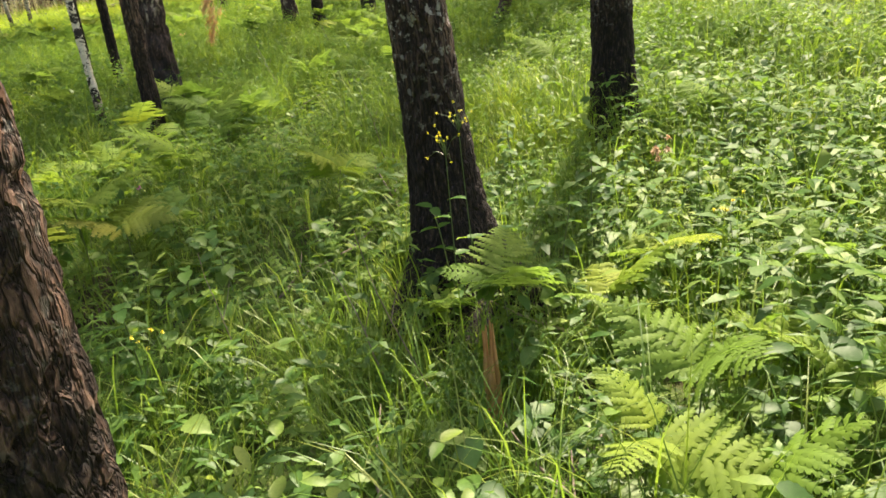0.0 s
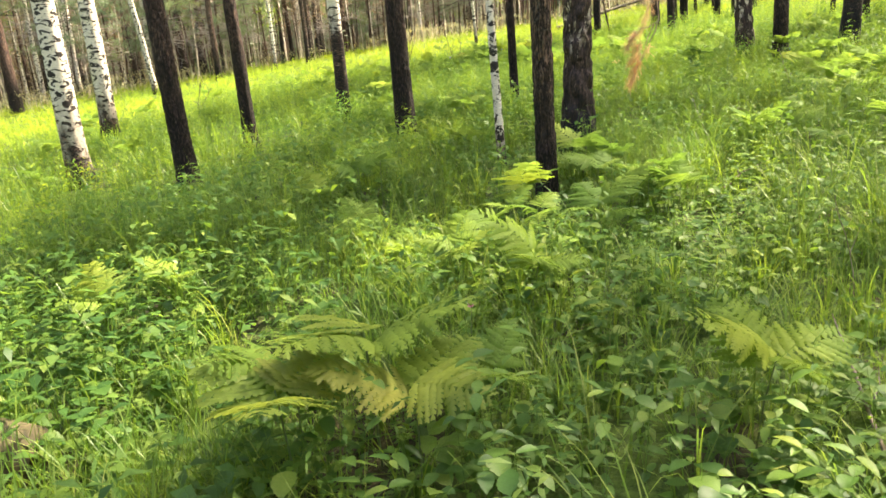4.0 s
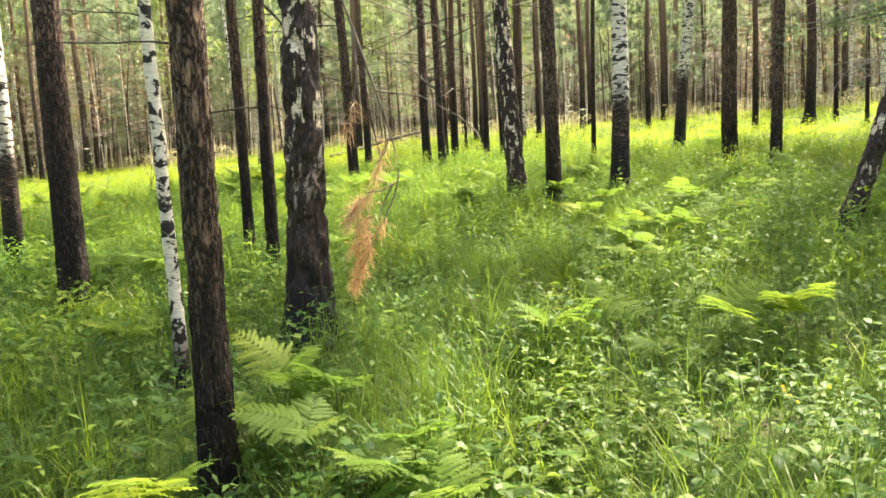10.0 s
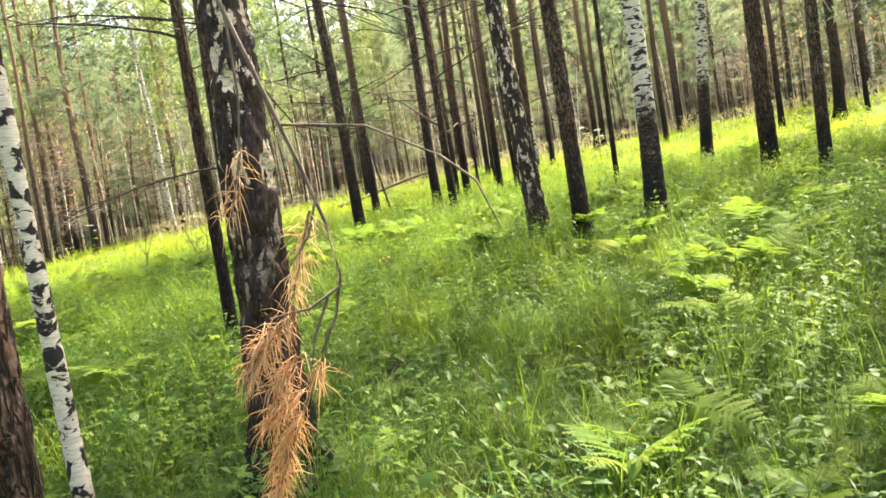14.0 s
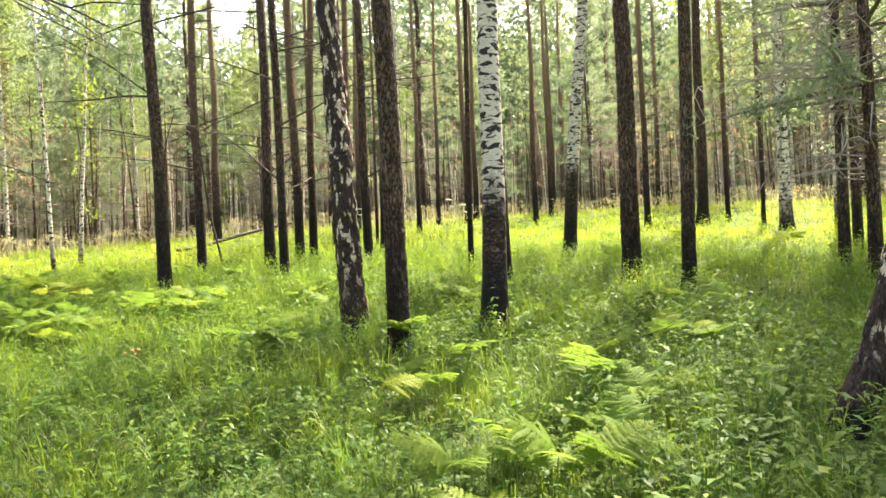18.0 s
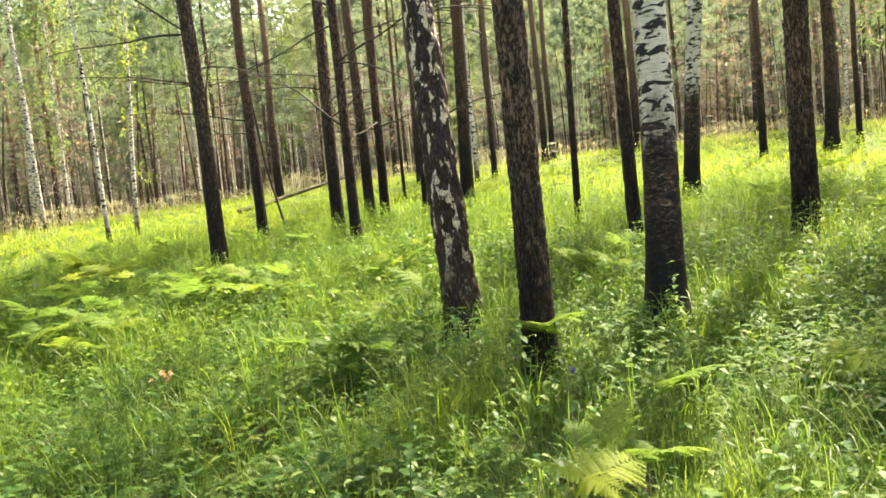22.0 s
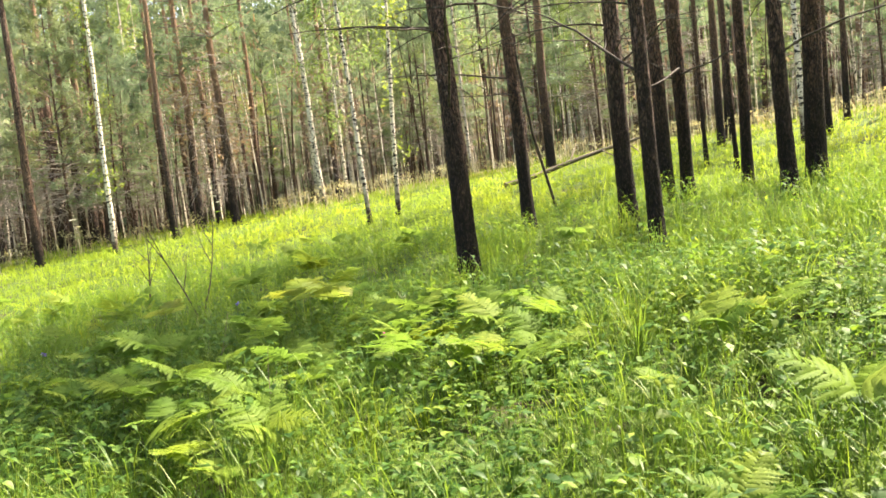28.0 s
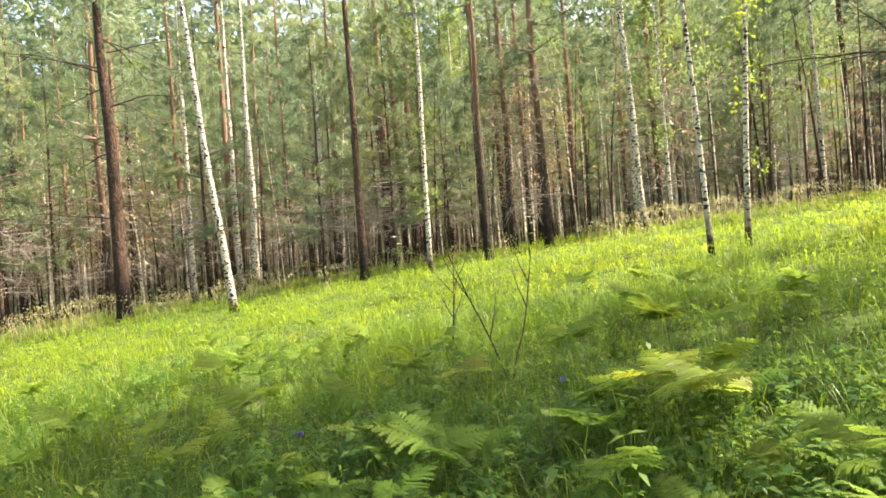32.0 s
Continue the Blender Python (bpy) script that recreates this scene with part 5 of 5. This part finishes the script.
def more_ferns():
    rng = np.random.RandomState(77)
    x, y = rng.uniform(-8, 14, 900), rng.uniform(2, 26, 900)
    d = off_walk(x, y)
    keep = (d > 1.5) & (d < 11) & in_view(x, y) & (plan_noise(x, y, 2.2, 6.0) > 0.56)
    for px, py in list(zip(x[keep], y[keep]))[:110]:
        put_fern(float(px), float(py), rng.uniform(0.6, 0.95))


more_ferns()


# ---------------------------------------------------------------- single things
def hanging_bough():
    """A broken pine bough with orange dead needles, hanging from the slim pine."""
    rng = np.random.RandomState(9)
    z = gz(0.92, 6.18)
    t = thing("broken_pine_bough", 0.92, 6.18, z, "broken pine bough with orange dead needles hanging from a trunk", "branch")
    main = np.array([(0.05, 0.0, 2.75), (0.22, -0.05, 2.6), (0.42, -0.12, 2.3), (0.58, -0.17, 1.9), (0.69, -0.2, 1.53), (0.72, -0.2, 1.43), (0.75, -0.2, 1.32), (0.76, -0.2, 1.21), (0.74, -0.2, 1.13), (0.70, -0.2, 1.06)]) - (0, 0, z)
    stem = part_of("stem", mesh_of("stem", *tube(main, np.linspace(0.006, 0.003, len(main)), 7), DEAD_WOOD, True), t)
    sprigs = [((0.76, -0.2, 1.19), (0.69, -0.21, 1.155), (0.61, -0.22, 1.15)), ((0.73, -0.2, 1.17), (0.69, -0.19, 1.09), (0.665, -0.18, 0.98)), ((0.665, -0.18, 0.98), (0.62, -0.2, 0.9), (0.57, -0.21, 0.8)),
              ((0.62, -0.18, 1.78), (0.62, -0.2, 1.6), (0.6, -0.2, 1.45)), ((0.74, -0.2, 1.38), (0.71, -0.22, 1.3), (0.67, -0.22, 1.25)), ((0.69, -0.2, 1.53), (0.85, -0.26, 1.5), (0.98, -0.3, 1.42)),
              ((0.58, -0.17, 1.9), (0.8, -0.1, 1.85), (1.05, -0.05, 1.78)), ((0.98, -0.3, 1.42), (1.05, -0.3, 1.36), (1.08, -0.32, 1.26)), ((0.42, -0.12, 2.3), (0.5, -0.3, 2.2), (0.55, -0.42, 2.05))]
    for line in sprigs:
        part_of("twig", mesh_of("twig", *tube(np.array(line) - (0, 0, z), [0.0035, 0.0028, 0.0015], 5), DEAD_WOOD, True), stem)
    sprays = [((0.61, -0.2, 1.5), (0.57, -0.2, 1.36), 100), ((0.72, -0.22, 1.35), (0.66, -0.2, 1.18), 190), ((0.66, -0.2, 1.16), (0.59, -0.2, 1.09), 170), ((0.61, -0.2, 1.13), (0.55, -0.2, 1.04), 260),
              ((0.65, -0.18, 1.06), (0.59, -0.2, 1.0), 210), ((0.65, -0.18, 0.99), (0.57, -0.2, 0.94), 240), ((0.64, -0.2, 0.95), (0.59, -0.2, 0.88), 240), ((0.60, -0.2, 0.87), (0.56, -0.21, 0.79), 220), ((0.7, -0.2, 1.05), (0.68, -0.2, 1.0), 60)]
    for a, e, n in sprays:
        n = int(0.62 * n)
        a, e = np.array(a) - (0, 0, z), np.array(e) - (0, 0, z)
        axis = (e - a) / np.linalg.norm(e - a)
        s = rng.uniform(0, 1, n)[:, None]
        p = a + (e - a) * s + rng.normal(0, 0.008, (n, 3))
        d = rng.normal(0, 0.75, (n, 3)) + axis * 0.75 + (0, 0, -0.35)
        d /= np.linalg.norm(d, axis=1)[:, None]
        w = np.cross(d, rng.normal(0, 1, (n, 3)))
        w *= 0.0009 / np.linalg.norm(w, axis=1)[:, None]
        ln = rng.uniform(0.035, 0.075, n)[:, None]
        mid = p + d * ln * 0.55
        q = p + d * ln + np.stack([np.zeros(n), np.zeros(n), -0.22 * ln[:, 0]], 1)
        v = np.stack([p - w, p + w, mid + w, mid - w, q], 1).reshape(-1, 3)
        k = np.arange(n)[:, None] * 5
        tuft = part_of("needle_tuft", mesh_of("needle_tuft", v, np.concatenate([k + (0, 1, 2), k + (0, 2, 3), k + (3, 2, 4)]), DEAD_NEEDLES), t, None, "tuft of dry orange needles")
        part_of("twig", mesh_of("twig", *tube([a, (a + e) / 2, e], [0.003, 0.0025, 0.0015], 5), DEAD_WOOD, True), tuft)


hanging_bough()


def fallen_tree():
    t = thing("fallen_tree", 6.8, 32.4, gz(6.8, 32.4), "dead fallen trunk propped on its broken boughs", "log")
    pts = [(-2.4, -1.0, -0.12), (-1.5, -0.6, 0.05), (-0.6, -0.2, 0.3), (0.5, 0.2, 0.58), (1.4, 0.6, 0.78), (2.1, 0.9, 0.92)]
    part_of("trunk", mesh_of("trunk", *tube(pts, [0.075, 0.07, 0.066, 0.058, 0.045, 0.025], 9), wood_material("mossy_dead_trunk", (0.035, 0.032, 0.02), (0.17, 0.14, 0.1)), True), t)
    for a, b in (((0.6, 0.2, 0.6), (1.0, -0.5, 0.15)), ((1.4, 0.6, 0.78), (1.8, 0.1, 0.2)), ((-0.4, -0.1, 0.4), (-0.1, 0.5, 0.9)), ((1.2, 0.4, 0.75), (1.7, 0.3, 1.2))):
        part_of("branch", mesh_of("branch", *tube([a, [(p + q) / 2 + 0.04 for p, q in zip(a, b)], b], [0.025, 0.018, 0.008], 6), DEAD_WOOD, True), t)


fallen_tree()


def leaning_stick():
    z = gz(4.99, 23.55)
    t = thing("leaning_dead_sapling", 4.99, 23.55, z, "thin dead sapling leaning against a pine", "tree")
    part_of("stem", mesh_of("stem", *tube([(0, 0, -0.1), (-0.35, -0.3, 1.4), (-0.6, -0.75, 3.2), (-0.72, -1.05, 4.6)], [0.028, 0.024, 0.018, 0.01], 7), CHARRED_TWIG, True), t)


leaning_stick()


def mossy_log():
    x, y = -1.45, 3.4
    t = thing("mossy_log", x, y, gz(x, y), "dark rotting log half hidden in herbs", "log")
    part_of("trunk", mesh_of("trunk", *tube([(-0.9, 0.25, 0.10), (-0.3, 0.1, 0.13), (0.16, -0.05, 0.12), (0.2, -0.06, 0.12)], [0.15, 0.15, 0.13, 0.03], 18), wood_material("rotten_wood", (0.02, 0.02, 0.01), (0.12, 0.1, 0.05)), True), t)


mossy_log()


def splintered_stump():
    x, y = 0.85, 1.27
    rng = np.random.RandomState(2)
    t = thing("splintered_stump", x, y, gz(x, y), "small splintered stump of orange wood", "stump")
    for k in range(6):
        a = k * 1.05
        b = np.array((0.02 * math.cos(a), 0.02 * math.sin(a), -0.03))
        e = b + (rng.normal(0, 0.012), rng.normal(0, 0.012), rng.uniform(0.28, 0.4))
        part_of("splinter", mesh_of("splinter", *tube([b, (b + e) / 2, e], [0.014, 0.011, 0.002], 5), SPLINTER, True), t)


splintered_stump()


def bare_sapling(x, y, h, n, seed):
    rng = np.random.RandomState(seed)
    t = thing("bare_sapling", x, y, gz(x, y), "bare dark twiggy sapling in the grass", "shrub")
    for k in range(n):
        d = (rng.normal(0, 0.3), rng.normal(0, 0.3), 1)
        pts = stick_points(rng, (0.03 * k, 0, -0.03), d, h * rng.uniform(0.7, 1.1), 0.0, 6, 0.07)
        st = part_of("stem", mesh_of("stem", *tube(pts, np.linspace(0.010, 0.004, len(pts)), 5), CHARRED_TWIG, True), t)
        for _ in range(2):
            tw = stick_points(rng, pts[rng.randint(2, 6)], rng.normal(0, 0.5, 3) + (0, 0, 0.8), 0.3 * h, 0, 4, 0.1)
            part_of("twig", mesh_of("twig", *tube(tw, np.linspace(0.007, 0.003, len(tw)), 4), CHARRED_TWIG, True), st)


bare_sapling(-1.09, 20.85, 1.35, 2, 1)
bare_sapling(0.3, 19.27, 1.4, 2, 2)
bare_sapling(-5.6, 17.0, 0.9, 2, 3)


def pair_herb(x, y, h, seed):
    """An upright herb with large opposite leaves."""
    rng = np.random.RandomState(seed)
    t = thing("leafy_herb", x, y, gz(x, y), "upright herb with pairs of broad pale leaves", "plant")
    pts = stick_points(rng, (0, 0, -0.02), (rng.normal(0, 0.12), rng.normal(0, 0.12), 1), h, 0.0, 7, 0.04)
    part_of("stem", mesh_of("stem", *tube(pts, np.linspace(0.004, 0.002, len(pts)), 5), STEM_GREEN, True), t)
    for k in range(2, len(pts)):
        for side in (0, 1):
            a = k * 1.57 + side * math.pi + rng.normal(0, 0.2)
            d = np.array([[math.cos(a), math.sin(a), rng.uniform(-0.15, 0.35)]])
            d /= np.linalg.norm(d)
            s = np.array([0.085 * rng.uniform(0.7, 1.2)])
            part_of("leaf", mesh_of("leaf", *leaves(pts[k][None], d, s, s * 0.6, np.array([0.25]), rng, True), HERB), t)


for number, (hx, hy, hh) in enumerate(((1.10, 1.72, 0.55), (1.42, 1.62, 0.5), (1.28, 1.66, 0.42), (0.2, 2.3, 0.4), (0.45, 2.5, 0.42), (1.9, 1.9, 0.5), (2.2, 2.1, 0.5), (2.4, 1.7, 0.45), (2.0, 2.6, 0.5), (2.7, 2.3, 0.5), (0.0, 2.1, 0.42), (1.75, 1.05, 0.4), (2.9, 1.9, 0.5), (4.85, 11.85, 0.5), (4.9, 11.9, 0.42), (2.1, 4.9, 0.4), (2.5, 5.2, 0.4), (3.9, 10.9, 0.38))):
    pair_herb(hx, hy, hh, 200 + number)


def flower_herb(x, y, h, petals, heads, label, seed, size=0.0085, lean=0.15):
    rng = np.random.RandomState(seed)
    t = thing("flowering_herb", x, y, gz(x, y), label, "flower")
    pts = stick_points(rng, (0, 0, -0.02), (rng.normal(0, lean), rng.normal(0, lean), 1), h, 0, 6, lean / 3)
    part_of("stem", mesh_of("stem", *tube(pts, np.linspace(0.0026, 0.0014, len(pts)), 5), STEM_GREEN, True), t)
    for _ in range(heads):
        top = pts[-1] + rng.normal(0, 1, 3) * (0.034, 0.034, 0.026) * (heads > 1)
        n = 14
        d = rng.normal(0, 1, (n, 3)) + (0, 0, 0.5)
        d /= np.linalg.norm(d, axis=1)[:, None]
        part_of("blossom", mesh_of("blossom", *leaves(np.repeat(top[None], n, 0), d, np.full(n, size), np.full(n, size * 0.7), np.full(n, 0.2), rng, False), petals), t)
        part_of("flower_stalk", mesh_of("flower_stalk", *tube([pts[-1] * 0.6 + pts[-2] * 0.4, (pts[-1] + top) / 2 - (0, 0, 0.008), top], [0.0012, 0.001, 0.0007], 4), STEM_GREEN), t)
    for k in (2, 3, 4):
        a = k * 2.1
        s = np.array([0.07])
        part_of("leaf", mesh_of("leaf", *leaves(pts[k][None], np.array([[math.cos(a), math.sin(a), 0.2]]), s, s * 0.6, np.array([0.2]), rng, True), HERB), t)


flower_herb(1.0, 1.66, 0.81, PETAL_YELLOW, 14, "herb with a cluster of small yellow flowers", 1, 0.0065, 0.02)
flower_herb(1.1, 1.66, 0.88, PETAL_YELLOW, 12, "herb with a cluster of small yellow flowers", 2, 0.0065, 0.02)
flower_herb(-0.1, 1.9, 0.4, PETAL_YELLOW, 5, "herb with yellowed leaves and flowers", 3)
flower_herb(1.9, 1.15, 0.5, PETAL_YELLOW, 6, "herb with a cluster of small yellow flowers", 4)
flower_herb(2.75, 5.3, 0.45, PETAL_YELLOW, 6, "herb with a cluster of small yellow flowers", 5)
flower_herb(2.89, 15.95, 0.42, PETAL_PINK, 1, "clover with one pink flower head", 6, 0.022)
flower_herb(0.0, 16.6, 0.55, PETAL_BLUE, 1, "violet bellflower in the grass", 7, 0.026)
flower_herb(1.3, 17.6, 0.5, PETAL_BLUE, 1, "violet bellflower in the grass", 8, 0.026)
flower_herb(0.35, 3.75, 0.35, PETAL_PINK, 1, "clover with one pink flower head", 9, 0.02)


flower_herb(2.87, 13.06, 0.3, DEAD_NEEDLES, 7, "withered herb with brown seed heads", 10, 0.02)
flower_herb(2.05, 1.87, 0.5, DEAD_NEEDLES, 8, "withered herb with brown seed heads", 11, 0.02)
flower_herb(5.0, 11.55, 0.3, PETAL_BLUE, 1, "violet bellflower in the grass", 12, 0.024)


def umbel_herb(x, y, h, seed):
    """A tall herb with a flat white flower umbel."""
    rng = np.random.RandomState(seed)
    t = thing("umbel_herb", x, y, gz(x, y), "tall herb with flat white flower umbels", "flower")
    pts = stick_points(rng, (0, 0, -0.02), (rng.normal(0, 0.08), rng.normal(0, 0.08), 1), h, 0, 5, 0.04)
    stem = part_of("stem", mesh_of("stem", *tube(pts, np.linspace(0.007, 0.003, len(pts)), 5), STEM_GREEN, True), t)
    for at, wide in ((pts[-1], 0.1), (pts[-2] + (0.12, 0.05, 0.04), 0.06)):
        a, r = rng.uniform(0, 6.283, 90), wide * np.sqrt(rng.uniform(0, 1, 90))
        cen = at + np.stack([r * np.cos(a), r * np.sin(a), 0.05 - 1.2 * r * r], 1)
        part_of("umbel", mesh_of("umbel", *tri_cloud(cen, 0.03, rng, 1.2, 0.6), PETAL_WHITE), t)
        part_of("ray", mesh_of("ray", *join([tube([at - (0, 0, 0.1), at * 0.4 + c * 0.6 - (0, 0, 0.03), c], [0.002, 0.0016, 0.001], 3) for c in cen[:10]]), STEM_GREEN), stem)
    for k in (1, 2, 3):
        a = k * 2.3
        q = np.array([0.22])
        part_of("leaf", mesh_of("leaf", *leaves(pts[k][None], np.array([[math.cos(a), math.sin(a), 0.3]]), q, q * 0.6, np.array([0.2]), rng, True), HERB), t)


for number, (hx, hy, hh) in enumerate(((10.6, 22.0, 1.1), (11.4, 24.8, 1.2), (-13.2, 30.5, 1.7), (-8.2, 31.2, 1.3), (-4.6, 33.0, 1.2), (18.9, 26.7, 1.1), (9.2, 26.4, 1.1))):
    umbel_herb(hx, hy, hh, 500 + number)


def fallen_twig(x, y, turn, length, seed):
    """A dry stick lying in the litter."""
    rng = np.random.RandomState(seed)
    a = radians(turn)
    t = thing("fallen_twig", x, y, gz(x, y), "dry grey fallen twig on the forest floor", "twig")
    ends = [np.array((math.cos(a), math.sin(a), 0)) * length * s for s in (-0.5, -0.2, 0.15, 0.5)]
    pts = [p + (rng.normal(0, 0.02), rng.normal(0, 0.02), gz(x + p[0], y + p[1]) - gz(x, y) + 0.02 + 0.04 * k) for k, p in enumerate(ends)]
    part_of("stick", mesh_of("stick", *tube(pts, [0.007, 0.0065, 0.005, 0.002], 6), DEAD_WOOD, True), t)
    q = pts[1]
    part_of("side_twig", mesh_of("side_twig", *tube([q, q + (0.06, 0.05, 0.05), q + (0.1, 0.13, 0.08)], [0.004, 0.003, 0.0015], 5), DEAD_WOOD, True), t)


for number, (hx, hy, turn, ln) in enumerate(((0.55, 0.62, 40, 0.7), (0.75, 0.8, 95, 0.5), (0.95, 0.95, 20, 0.45), (0.35, 1.0, 65, 0.9), (1.3, 1.5, 120, 0.6), (0.9, 2.6, 10, 0.6), (1.6, 3.3, 75, 0.7), (2.2, 5.9, 30, 0.6), (3.3, 8.2, 150, 0.6), (3.4, 11.2, 60, 0.5), (2.6, 14.2, 15, 0.7))):
    fallen_twig(hx, hy, turn, ln, 300 + number)


def dry_stalk(x, y, h, seed):
    rng = np.random.RandomState(seed)
    t = thing("dry_stalk", x, y, gz(x, y), "thin bare brown stalk of last year", "stalk")
    pts = stick_points(rng, (0, 0, -0.03), (rng.normal(0, 0.2), rng.normal(0, 0.2), 1), h, 0.0, 7, 0.06)
    part_of("stem", mesh_of("stem", *tube(pts, np.linspace(0.003, 0.0012, len(pts)), 5), DEAD_WOOD, True), t)
    part_of("twig", mesh_of("twig", *tube([pts[4], pts[4] + (0.03, 0.02, 0.05), pts[4] + (0.05, 0.02, 0.11)], [0.0016, 0.0013, 0.0008], 4), DEAD_WOOD, True), t)


for number, (hx, hy, hh) in enumerate(((0.72, 1.35, 0.7), (0.66, 1.5, 0.55), (0.3, 2.0, 0.6), (1.9, 3.9, 0.6), (2.4, 6.9, 0.7), (4.2, 9.6, 0.7), (4.5, 10.6, 0.6), (2.3, 15.3, 0.6), (1.6, 16.2, 0.7))):
    dry_stalk(hx, hy, hh, 400 + number)
